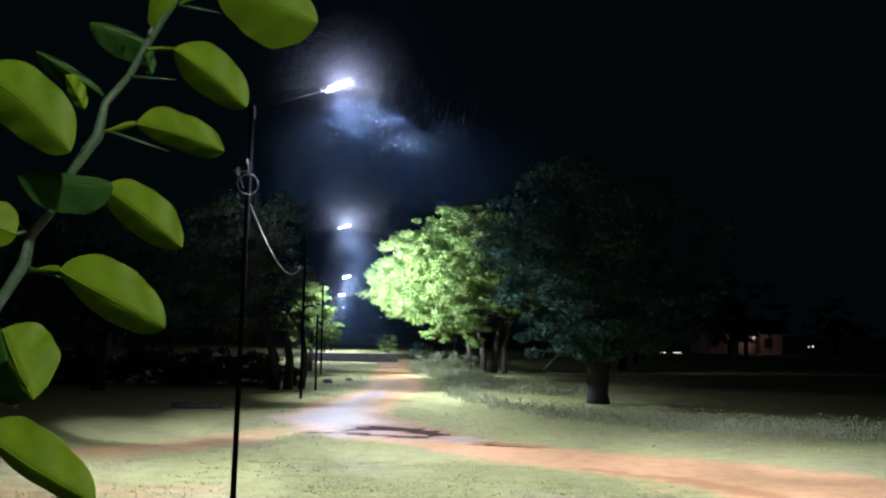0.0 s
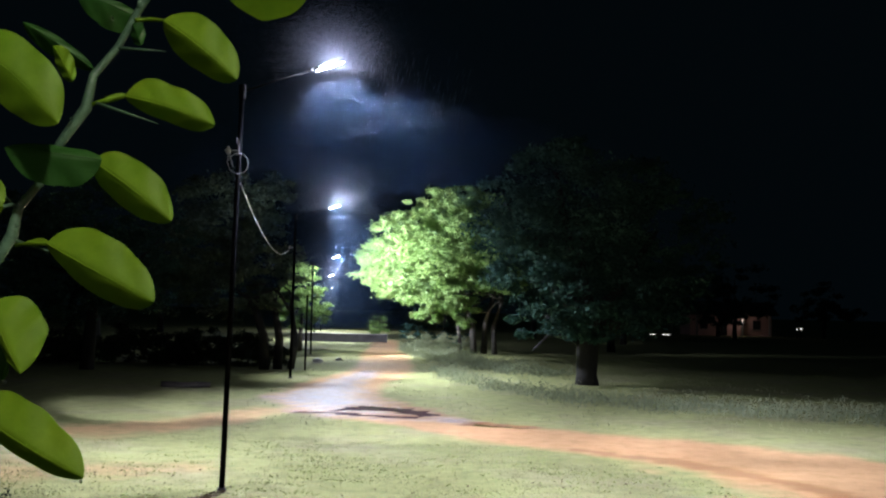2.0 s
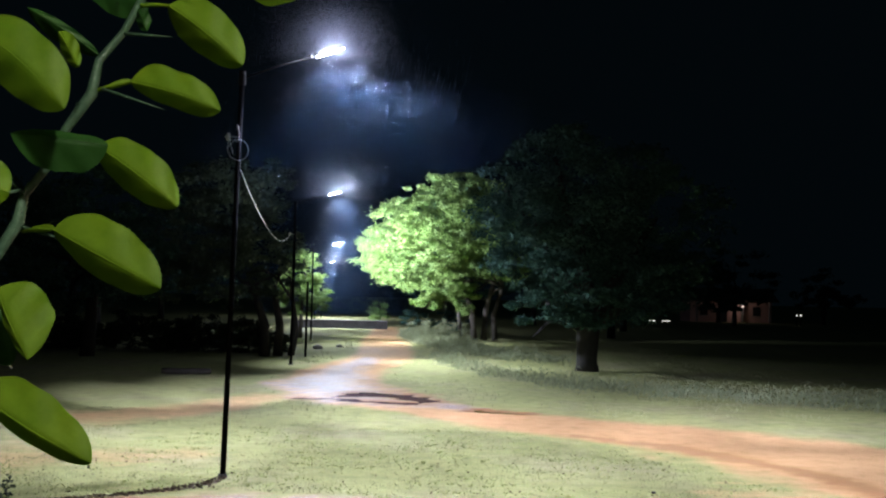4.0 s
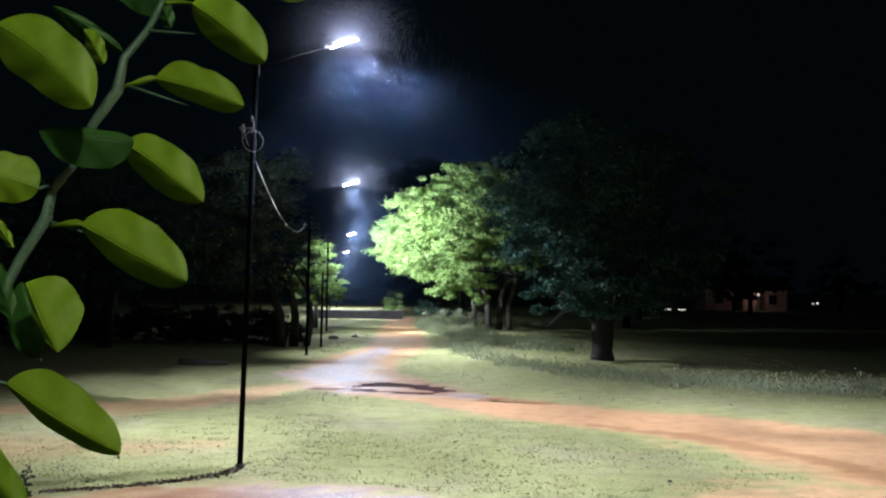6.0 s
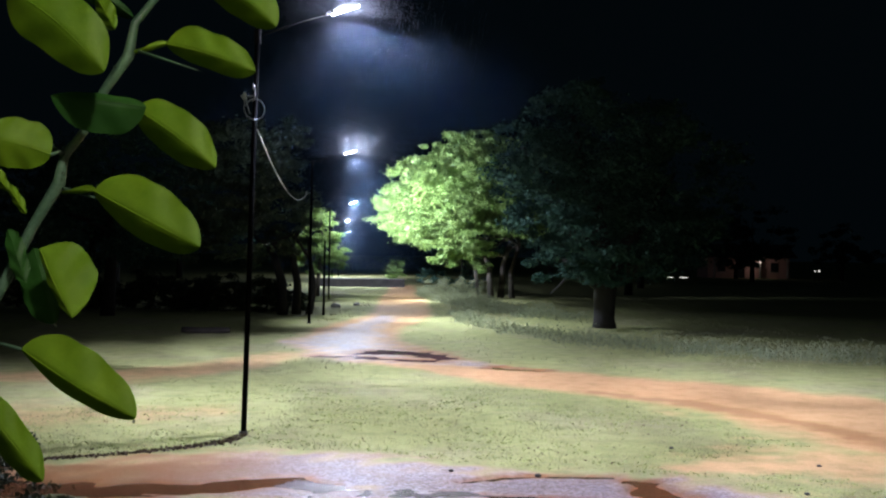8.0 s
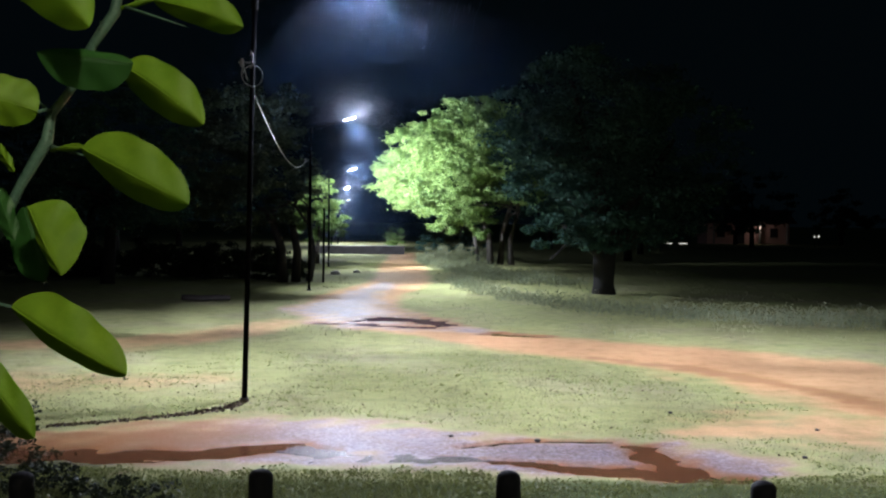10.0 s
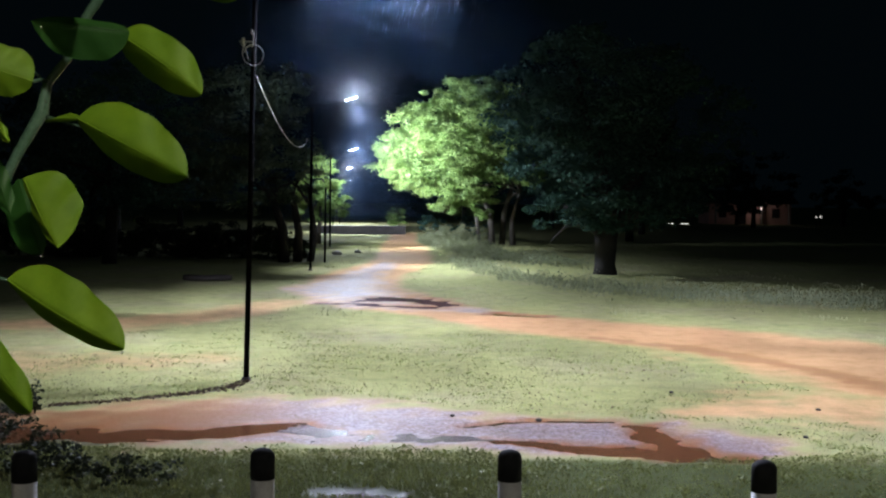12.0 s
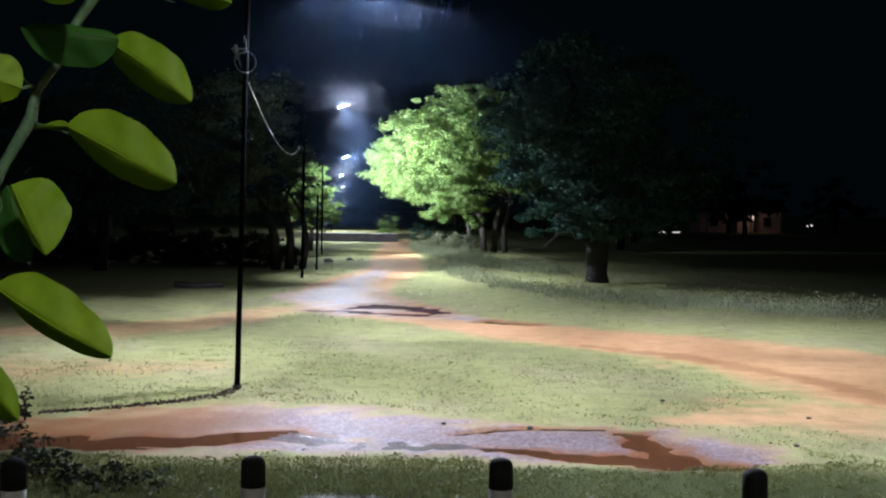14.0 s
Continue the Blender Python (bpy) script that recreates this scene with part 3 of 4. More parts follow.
# the floodlit tree beside the third lamp, leaning toward the track
tree("broadleaf_tree", (2.4, 64.0),
     [[(-0.4, 0, -0.1, 0.14), (-0.6, 0, 1.5, 0.11), (-1.0, 0.2, 3.0, 0.08)], [(0.3, -0.4, -0.1, 0.22), (0.2, -0.3, 1.6, 0.18), (-0.4, 0, 3.4, 0.14)],
      [(0.9, 0.3, -0.1, 0.2), (1.0, 0.2, 1.8, 0.17), (1.5, 0.2, 3.6, 0.12)], [(1.5, -0.6, -0.1, 0.18), (1.4, -0.5, 1.4, 0.15), (1.9, -0.5, 3.2, 0.1)]],
     [(-4.7, 0, 5.0, 1.5, 1.9, 1.3), (-3.8, -0.4, 6.3, 1.7, 2.0, 1.4), (-3.5, 0.2, 3.9, 1.6, 1.9, 1.0), (-5.3, 0.2, 4.3, 0.8, 1.2, 0.5),
      (-1.9, -0.6, 5.2, 1.8, 2.0, 1.7), (-1.6, 0, 7.4, 1.7, 1.9, 1.4), (-1.2, -0.8, 3.3, 1.4, 1.6, 1.1), (0.3, -0.6, 6.2, 1.8, 2.0, 1.8),
      (-2.2, 0.3, 2.6, 1.0, 1.3, 0.7), (1.6, -0.4, 4.9, 1.6, 1.8, 1.3), (0.6, 0, 8.0, 1.7, 1.8, 1.3), (2.6, 0, 6.8, 1.6, 1.7, 1.4), (-5.6, 0, 5.7, 0.7, 0.9, 0.45), (-6.3, -0.2, 5.4, 0.4, 0.6, 0.25), (-5.3, 0, 3.9, 0.6, 0.8, 0.35), (-0.4, -0.9, 2.3, 0.7, 0.9, 0.7), (-3.0, -0.3, 7.9, 1.2, 1.3, 0.9), (-1.0, -0.2, 8.9, 1.2, 1.3, 0.8)],
     105000, 0.19, TREE_LEAF, PALE_BARK, "leafy broadleaf tree lit bright green by a street lamp", 11)

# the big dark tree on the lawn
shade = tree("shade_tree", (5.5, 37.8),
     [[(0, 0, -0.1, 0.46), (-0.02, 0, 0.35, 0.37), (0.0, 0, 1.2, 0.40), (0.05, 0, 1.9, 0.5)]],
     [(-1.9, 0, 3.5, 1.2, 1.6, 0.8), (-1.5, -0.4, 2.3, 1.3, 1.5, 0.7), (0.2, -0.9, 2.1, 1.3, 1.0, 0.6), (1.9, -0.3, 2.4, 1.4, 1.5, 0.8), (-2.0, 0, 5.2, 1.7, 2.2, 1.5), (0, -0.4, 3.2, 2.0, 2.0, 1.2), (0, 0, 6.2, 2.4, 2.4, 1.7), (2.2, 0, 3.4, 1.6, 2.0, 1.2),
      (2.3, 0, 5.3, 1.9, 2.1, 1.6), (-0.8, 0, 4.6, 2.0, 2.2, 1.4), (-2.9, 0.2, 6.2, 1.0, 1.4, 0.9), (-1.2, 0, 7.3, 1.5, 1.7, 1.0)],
     42000, 0.19, HAZED_LEAF, BARK, "large dark spreading tree with a thick trunk on the lawn", 12)
bm = bmesh.new()
tube(bm, [(5.3, 37.7, 1.35), (4.7, 37.6, 1.75), (4.1, 37.5, 1.65), (3.6, 37.5, 1.15)], [0.13, 0.09, 0.06, 0.025], 7)
part("branch", bm, BARK, shade, "dark drooping bare branch", smooth=True)

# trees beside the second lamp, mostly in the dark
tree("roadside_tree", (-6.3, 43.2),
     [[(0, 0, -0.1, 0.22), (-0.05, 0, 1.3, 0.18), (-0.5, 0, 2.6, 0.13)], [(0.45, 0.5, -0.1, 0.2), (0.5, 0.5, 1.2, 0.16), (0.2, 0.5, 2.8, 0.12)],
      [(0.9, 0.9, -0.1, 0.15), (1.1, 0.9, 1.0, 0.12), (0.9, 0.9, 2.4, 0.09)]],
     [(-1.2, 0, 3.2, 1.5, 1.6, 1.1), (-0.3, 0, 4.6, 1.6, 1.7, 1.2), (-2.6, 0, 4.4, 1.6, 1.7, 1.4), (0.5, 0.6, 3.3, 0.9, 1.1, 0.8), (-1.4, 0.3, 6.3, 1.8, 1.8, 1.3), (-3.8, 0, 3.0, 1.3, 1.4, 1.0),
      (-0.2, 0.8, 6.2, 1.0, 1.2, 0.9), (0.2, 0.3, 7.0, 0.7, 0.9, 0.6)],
     24000, 0.18, DIM_LEAF, BARK, "dark roadside tree with several trunks behind the lamp pole", 13)
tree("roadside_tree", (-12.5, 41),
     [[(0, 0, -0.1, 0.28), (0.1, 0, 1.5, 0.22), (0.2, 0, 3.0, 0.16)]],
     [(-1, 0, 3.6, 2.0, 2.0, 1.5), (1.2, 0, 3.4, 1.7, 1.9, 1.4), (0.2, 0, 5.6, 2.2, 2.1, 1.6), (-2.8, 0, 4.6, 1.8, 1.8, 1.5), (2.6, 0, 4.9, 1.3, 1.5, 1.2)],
     16000, 0.18, HAZED_LEAF, BARK, "dark leafy tree at the edge of the lawn", 14)
# the small lit tree farther along the track
tree("young_tree", (-7.1, 62.0),
     [[(0, 0, -0.1, 0.12), (0.05, 0, 1.2, 0.1), (0.1, 0, 2.4, 0.07)]],
     [(0, 0, 3.6, 1.0, 1.1, 0.9), (0.55, -0.1, 2.6, 0.8, 0.9, 0.7), (-0.6, 0, 2.8, 0.9, 1.0, 0.9), (0.1, 0, 4.5, 0.75, 0.9, 0.6), (1.0, 0, 1.9, 0.6, 0.7, 0.5), (0.2, 0, 1.7, 0.7, 0.7, 0.5)],
     9000, 0.2, TREE_LEAF, PALE_BARK, "small bright green tree lit by street lamps", 15)

rng_far = np.random.RandomState(5)
for i, (fx, fy, fh) in enumerate([(-34, 92, 9), (-24, 100, 10), (-22, 74, 8), (2, 118, 9), (10, 104, 9), (16, 90, 8.5), (22, 112, 10), (34, 122, 9),
                                  (12, 72, 8), (24, 128, 7), (36.4, 138, 6), (50, 139, 7), (-18, 56, 8), (-26, 52, 8), (70, 140, 9)]):
    w = fh * 0.33
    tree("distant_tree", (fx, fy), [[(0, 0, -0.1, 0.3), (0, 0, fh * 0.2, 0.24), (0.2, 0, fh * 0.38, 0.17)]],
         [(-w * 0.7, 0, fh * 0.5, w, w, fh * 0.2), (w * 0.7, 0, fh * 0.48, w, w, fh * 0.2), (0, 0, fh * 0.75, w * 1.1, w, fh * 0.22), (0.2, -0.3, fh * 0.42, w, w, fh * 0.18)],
         3600, 0.42, HAZED_LEAF, BARK, "dark distant tree in the night", 30 + i, "trees in the dark")


def bush(name, base, blobs, n, leaf, mat, label, seed, group=""):
    rng = np.random.RandomState(seed)
    pts = crown_points([(base[0] + b[0], base[1] + b[1], *b[2:]) for b in blobs], n, rng, 0.3)
    pts = pts[pts[:, 2] > 0.0]
    thing = root(name, (*base, 0), label, "bush", group)
    v, q = leaf_cards(pts, leaf, rng)
    tagged(part("foliage", mesh_of("foliage", v, q), mat, thing), kind="stuff")
    for b in blobs:
        bm = bmesh.new()
        tube(bm, [(base[0] + b[0] * 0.3, base[1] + b[1] * 0.3, -0.03), (base[0] + b[0], base[1] + b[1], b[2])], [0.02 * b[5] + 0.004, 0.004], 6)
        part("stem", bm, BARK, thing)
    return thing


bush("bush", (-4.0, 88), [(0, 0, 1.0, 0.7, 0.7, 0.8), (0.4, 0, 1.4, 0.5, 0.5, 0.5)], 1500, 0.2, TREE_LEAF, "small bright green bush beyond the low wall", 51)
bush("bush", (0.6, 78), [(-1.6, 0, 0.7, 1.0, 1.0, 0.7), (0, 0, 0.8, 1.2, 1.0, 0.8), (1.5, 0, 0.7, 1.0, 1.0, 0.7)], 3000, 0.2, HAZED_LEAF, "low dark scrub beside the track", 52)
bush("bush", (-0.2, 64), [(-0.6, 0, 0.4, 0.9, 1.0, 0.5), (0.8, 0, 0.6, 1.0, 1.0, 0.6), (2.0, 0.3, 0.5, 1.0, 1.0, 0.6)], 9000, 0.085, WEED, "tangle of weeds at the foot of the tree", 53)
# scrub coloured near black for the dark under the trees
bush("bush", (-7.6, 45.6), [(-1.6, 0, 0.6, 1.3, 0.8, 0.75), (0.0, 0.2, 0.6, 1.1, 0.8, 0.7), (1.2, 0.6, 0.4, 0.7, 0.6, 0.5)], 18000, 0.15, SHADE_WEED, "near-black scrub under the trees, shade put into its colour", 57, "scrub under the trees")
# two more bushes added to cover lawn that should lie in darkness
bush("bush", (-12.4, 46.4), [(-1.8, 0, 0.6, 1.5, 0.8, 0.75), (0.2, 0.2, 0.7, 1.4, 0.8, 0.8), (1.9, 0, 0.6, 1.2, 0.8, 0.7)], 18000, 0.15, SHADE_WEED, "near-black scrub under the trees, shade put into its colour", 58, "scrub under the trees")
bush("bush", (-18.0, 46.0), [(-2.0, 0, 0.6, 1.7, 0.8, 0.75), (0.4, 0.2, 0.7, 1.5, 0.8, 0.8), (2.4, 0, 0.6, 1.5, 0.8, 0.7)], 18000, 0.15, SHADE_WEED, "near-black scrub under the trees, shade put into its colour", 59, "scrub under the trees")
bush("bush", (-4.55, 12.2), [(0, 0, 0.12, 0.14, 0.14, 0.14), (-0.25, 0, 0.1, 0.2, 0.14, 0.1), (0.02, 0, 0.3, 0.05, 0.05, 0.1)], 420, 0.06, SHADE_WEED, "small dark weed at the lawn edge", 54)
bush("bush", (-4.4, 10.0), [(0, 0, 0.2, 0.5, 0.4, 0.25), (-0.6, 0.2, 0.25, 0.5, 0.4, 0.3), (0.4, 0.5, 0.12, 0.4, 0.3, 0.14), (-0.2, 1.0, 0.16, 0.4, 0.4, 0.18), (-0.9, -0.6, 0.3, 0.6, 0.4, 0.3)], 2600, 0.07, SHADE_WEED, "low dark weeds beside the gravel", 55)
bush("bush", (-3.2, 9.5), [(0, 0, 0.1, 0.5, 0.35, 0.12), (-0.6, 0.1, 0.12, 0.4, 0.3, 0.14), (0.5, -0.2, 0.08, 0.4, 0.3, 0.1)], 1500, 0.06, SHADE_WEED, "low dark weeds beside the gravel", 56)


# ---------------------------------------------------------------- weeds and grass
def blades(name, x, y, h, width, mat, label, category, seed):
    """Upright pointed blades at the places given: one thin bent triangle pair each."""
    rng = np.random.RandomState(seed)
    n = len(x)
    a, lean = rng.uniform(0, 2 * np.pi, n), rng.uniform(0.15, 0.9, n)
    hh = h * rng.uniform(0.5, 1.35, n)
    c, s = np.cos(a), np.sin(a)
    ld = rng.uniform(0, 2 * np.pi, n)
    base = np.stack([x, y, np.full(n, -0.005)], -1)
    side = np.stack([c, s, np.zeros(n)], -1) * (width * rng.uniform(0.6, 1.4, n))[:, None]
    mid = base + np.stack([np.cos(ld) * lean * hh * 0.25, np.sin(ld) * lean * hh * 0.25, hh * 0.6], -1)
    tip = base + np.stack([np.cos(ld) * lean * hh * 0.7, np.sin(ld) * lean * hh * 0.7, hh], -1)
    v = np.stack([base - side, base + side, mid + side * 0.7, tip, mid - side * 0.7], 1).reshape(-1, 3)
    i = np.arange(n)[:, None] * 5
    ob = part(name, mesh_of(name, v, i + np.array([[0, 1, 2, 3, 4]])), mat)
    return tagged(ob, label, category, kind="stuff")


def off_path(x, y):
    if len(x) and y.min() < 9.0:
        dry = near_line(x, y, PUDDLES["puddle_kerb"]) < -0.2
    else:
        dry = np.ones(len(x), bool)
    w = 0.16 * waves(x, y, 1.3, 3) + 0.12 * waves(x, y, 4.0, 4)
    return (np.maximum.reduce([near_line(x, y, MAIN_TRACK), near_line(x, y, NEAR_STRIP), near_line(x, y, SIDE_TRACK) - 0.2, near_line(x, y, SAND_LINK) - 0.35]) + w < 0.06) & dry


rng_g = np.random.RandomState(21)
n = 150000
x, y = rng_g.uniform(-7, 8, n), 7.2 + 16 * rng_g.uniform(0, 1, n) ** 1.35
keep = off_path(x, y) & (waves(x, y, 1.1, 40) + rng_g.normal(0, 0.5, n) > -0.25) & (np.abs(x) < y * 0.5 + 0.6)
blades("lawn_grass", x[keep], y[keep], 0.021, 0.004, BLADE, "short wet lawn grass", "grass", 22)
x, y = rng_g.uniform(-5, 5, 60000), rng_g.uniform(7.0, 10.5, 60000)
keep = off_path(x, y)
blades("rough_grass", x[keep], y[keep], 0.04, 0.004, ROUGH_BLADE, "rough darker grass along the bollards", "grass", 23)
x, y = rng_g.uniform(-5, 5, 60000), rng_g.uniform(7.0, 10.6, 60000)
keep = off_path(x, y) & (waves(x, y, 0.45, 46) + 0.5 * waves(x, y, 1.6, 47) > 0.15)
v, q = leaf_cards(np.stack([x[keep], y[keep], rng_g.uniform(0.005, 0.06, keep.sum())], -1), 0.035, rng_g)
tagged(part("creeping_weeds", mesh_of("creeping_weeds", v, q), ROUGH_BLADE), "low creeping weeds in the rough grass", "weeds", kind="stuff")

WEED_BAND = [(0.6, 46, 0.5), (1.2, 39, 0.7), (3.0, 33.5, 1.0), (5.0, 30.5, 1.6), (8.0, 28.2, 1.8), (14, 26.5, 2.6)]
n = 140000
x, y = rng_g.uniform(-2, 16, n), rng_g.uniform(24, 60, n)
keep = (near_line(x, y, WEED_BAND) + 0.4 * waves(x, y, 2.5, 44) + rng_g.normal(0, 0.2, n) > 0.1) & off_path(x, y)
blades("tall_weeds", x[keep][::9], y[keep][::9], 0.26, 0.012, WEED, "pale knee-high weeds along the lawn", "weeds", 24)
bump_h = 0.08 + 0.46 * soft_step(waves(x, y, 0.9, 48), -0.4, 0.9)
v, q = leaf_cards(np.stack([x, y, rng_g.uniform(0.0, 1.0, len(x)) ** 1.1 * bump_h], -1)[keep], 0.07, rng_g)
tagged(part("leafy_weeds", mesh_of("leafy_weeds", v, q), WEED), "tangled pale leafy weeds along the lawn", "weeds", kind="stuff")
WEED_SLOPE = [(-0.9, 74, 1.2), (0.2, 64, 1.4), (1.0, 56, 1.3), (2.4, 48, 1.4), (4.5, 43, 1.2)]
n = 90000
x, y = rng_g.uniform(-4, 8, n), rng_g.uniform(41, 76, n)
keep = (near_line(x, y, WEED_SLOPE) + 0.4 * waves(x, y, 2.5, 49) + rng_g.normal(0, 0.2, n) > 0.05) & off_path(x, y)
bump_h = 0.15 + 0.55 * soft_step(waves(x, y, 2.0, 50), -0.4, 1.0)
v, q = leaf_cards(np.stack([x, y, rng_g.uniform(0.0, 1.0, n) ** 0.7 * bump_h], -1)[keep], 0.10, rng_g)
tagged(part("leafy_weeds", mesh_of("leafy_weeds", v, q), WEED), "rank pale weeds rising toward the trees", "weeds", kind="stuff")
n = 26000
x, y = rng_g.uniform(-8, 12, n), rng_g.uniform(23, 70, n)
keep = off_path(x, y) & (waves(x, y, 3.0, 45) > 0.0) & (x > -4.5)
blades("far_grass", x[keep], y[keep], 0.07, 0.012, BLADE, "uneven grass on the far lawn", "grass", 25)

# flat creeping herbs in loose patches on the lawn
n = 80000
x, y = rng_g.uniform(-6, 6.5, n), 10.4 + 9.6 * rng_g.uniform(0, 1, n) ** 1.5
keep = off_path(x, y) & (waves(x, y, 0.7, 71) + 0.7 * waves(x, y, 2.8, 72) + rng_g.normal(0, 0.35, n) > 0.45) & (np.abs(x) < y * 0.45)
v, q = leaf_cards(np.stack([x[keep], y[keep], rng_g.uniform(0.004, 0.028, keep.sum())], -1), 0.036, rng_g)
tagged(part("lawn_herbs", mesh_of("lawn_herbs", v, q), HERB), "flat creeping herbs growing through the lawn", "weeds", kind="stuff")

# dead leaves scattered on the lawn
n = 2300
x, y = rng_g.uniform(-6, 7, n), rng_g.uniform(10.5, 18, n)
keep = off_path(x, y) & (waves(x, y, 2.2, 73) + rng_g.normal(0, 0.5, n) > 0.1)
v, q = leaf_cards(np.stack([x[keep], y[keep], np.full(keep.sum(), 0.02)], -1), 0.036, rng_g)
tagged(part("leaf_litter", mesh_of("leaf_litter", v, q), LITTER), "dark dead leaves scattered on wet grass", "leaf litter", kind="stuff")
s = rng_g.uniform(0, 1, 760) ** 1.3
x = -2.62 - 1.9 * s ** 1.3 + rng_g.normal(0, 0.05, 760)
y = 14.5 - 1.9 * s ** 0.62 + rng_g.normal(0, 0.16, 760) * np.maximum(0.25, 1.0 - 1.4 * s)
v, q = leaf_cards(np.stack([x, y, np.full(760, 0.02)], -1), 0.055, rng_g)
tagged(part("drift_litter", mesh_of("drift_litter", v, q), LITTER), "line of washed-up dead leaves along the lawn edge", "leaf litter", kind="stuff")


def stone(x, y, r, mat, label):
    bm = bmesh.new()
    bmesh.ops.create_icosphere(bm, subdivisions=2, radius=r)
    for vtx in bm.verts:
        vtx.co *= 1 + 0.28 * noise.noise(vtx.co * (2.2 / r) + Vector((x, y, 0)))
        vtx.co.z *= 0.6
        vtx.co += Vector((x, y, r * 0.3))
    tagged(part("stone", bm, mat, smooth=True), label, "stone", "stones on the lawn")


for sx, sy, r in [(1.05, 12.1, 0.035), (0.1, 12.3, 0.03), (3.75, 11.35, 0.03), (-6.05, 12.2, 0.04), (2.9, 14.0, 0.03), (4.4, 12.9, 0.03)]:
    stone(sx, sy, r, DARK_CONCRETE, "small dark stone on wet ground")
for sx, sy, r in [(-4.9, 50, 0.22), (-4.1, 52, 0.16)]:
    stone(sx, sy, r, CONCRETE, "pale stone lying in the grass")

# ---------------------------------------------------------------- bollards


def bollard(x, y, label):
    thing = root("bollard", (x, y, 0), label, "bollard", "bollards along the lawn")
    h, r, cut = 0.80, 0.078, 0.61
    bm = bmesh.new()
    tube(bm, [(x, y, -0.05), (x, y, 0.02), (x, y, cut)], [r * 1.02, r, r * 0.985], 22)
    part("post", bm, WHITE_PAINT, thing, "white painted lower post", smooth=True)
    bm = bmesh.new()
    tube(bm, [(x, y, cut - 0.004), (x, y, h - 0.05), (x, y, h - 0.028), (x, y, h - 0.010), (x, y, h), (x, y, h + 0.002)],
         [r * 1.012, r, r * 0.93, r * 0.72, r * 0.4, r * 0.05], 22)
    part("cap", bm, BLACK_PAINT, thing, "black painted domed top", smooth=True)


for bx, by in [(-2.64, 6.9), (-1.16, 7.04), (0.43, 7.07), (2.01, 6.86), (3.6, 6.8)]:
    bollard(bx, by, "round concrete bollard painted black over white")

# ---------------------------------------------------------------- low wall across the end of the track, log, distant house
bm = bmesh.new()
box(bm, (-9.6, 82.2, -0.1), (-2.95, 82.9, 0.52), 0.03)
culvert = root("culvert", (-6, 82.5, 0), "low dark concrete culvert wall across the track", "wall")
part("wall", bm, DARK_CONCRETE, culvert)
bm = bmesh.new()
box(bm, (-9.0, 82.95, 0.40), (-3.0, 84.4, 0.60), 0.03)
part("deck", bm, CONCRETE, culvert, "pale wet concrete deck")
bm = bmesh.new()
box(bm, (-9.6, 82.1, 0.524), (-2.9, 82.6, 0.60), 0.02)
part("coping", bm, DARK_CONCRETE, culvert)

bm = bmesh.new()
rng_l = np.random.RandomState(3)
tube(bm, [Vector((-7.75, 32.6, 0.09)).lerp(Vector((-6.35, 32.9, 0.10)), k / 7) + Vector((0, 0, rng_l.normal(0, 0.012))) for k in range(8)],
     [0.08, 0.10, 0.095, 0.10, 0.09, 0.10, 0.09, 0.08], 12)
tagged(part("log", bm, WOOD, smooth=True), "dark fallen log lying on the grass", "log")

HX, HY = 40.2, 146.0
house = root("house", (HX, HY, 0), "distant pink plastered house with a dimly lit porch", "house")
bm = bmesh.new()
box(bm, (HX - 5.4, HY, -0.1), (HX + 5.4, HY + 0.3, 2.9))
box(bm, (HX - 5.4, HY + 0.3, -0.1), (HX - 5.1, HY + 6, 2.9))
box(bm, (HX + 5.1, HY + 0.3, -0.1), (HX + 5.4, HY + 6, 2.9))
part("wall", bm, PINK_WALL, house)
bm = bmesh.new()
v = [bm.verts.new((HX + p[0], HY + p[1], p[2])) for p in ((-6, -1.4, 2.7), (6, -1.4, 2.7), (6, 3, 4.4), (-6, 3, 4.4), (-6, -1.4, 2.85), (6, -1.4, 2.85), (6, 3, 4.55), (-6, 3, 4.55))]
for f in ((0, 1, 2, 3), (7, 6, 5, 4), (0, 4, 5, 1), (1, 5, 6, 2), (2, 6, 7, 3), (3, 7, 4, 0)):
    bm.faces.new([v[k] for k in f])
part("roof", bm, ROOF_TILE, house)
for wx in (-3.6, 3.4):
    bm = bmesh.new()
    box(bm, (HX + wx - 0.5, HY - 0.08, 0.9), (HX + wx + 0.5, HY - 0.01, 2.1), 0.02)
    window = part("window", bm, BLACK_PAINT, house, "dark closed window")
    bm = bmesh.new()
    box(bm, (HX + wx - 0.6, HY - 0.12, 0.82), (HX + wx + 0.6, HY - 0.01, 0.9), 0.01)
    part("sill", bm, CONCRETE, window)
bm = bmesh.new()
box(bm, (HX - 1.4, HY - 0.07, 0.0), (HX - 0.5, HY - 0.01, 2.1), 0.02)
part("door", bm, BLACK_PAINT, house, "dark door")
for px in (-4.8, -1.9, 1.2, 4.8):
    bm = bmesh.new()
    tube(bm, [(HX + px, HY - 1.2, 0), (HX + px, HY - 1.2, 2.75)], 0.14, 10)
    part("porch_post", bm, CONCRETE, house)
hl = bpy.data.lights.new("house_bulb", "POINT")
hl.energy, hl.color, hl.shadow_soft_size = 20, (1.0, 0.85, 0.78), 0.1
place(new("house_bulb", hl), house).matrix_basis = Matrix.Translation((HX + 1.0, HY - 1.6, 2.2))
bm = bmesh.new()
bmesh.ops.create_icosphere(bm, subdivisions=2, radius=0.05, matrix=Matrix.Translation((HX + 1.0, HY - 1.1, 2.5)))
part("porch_bulb", bm, BULB_GLOW, house, "small lit porch bulb", smooth=True)

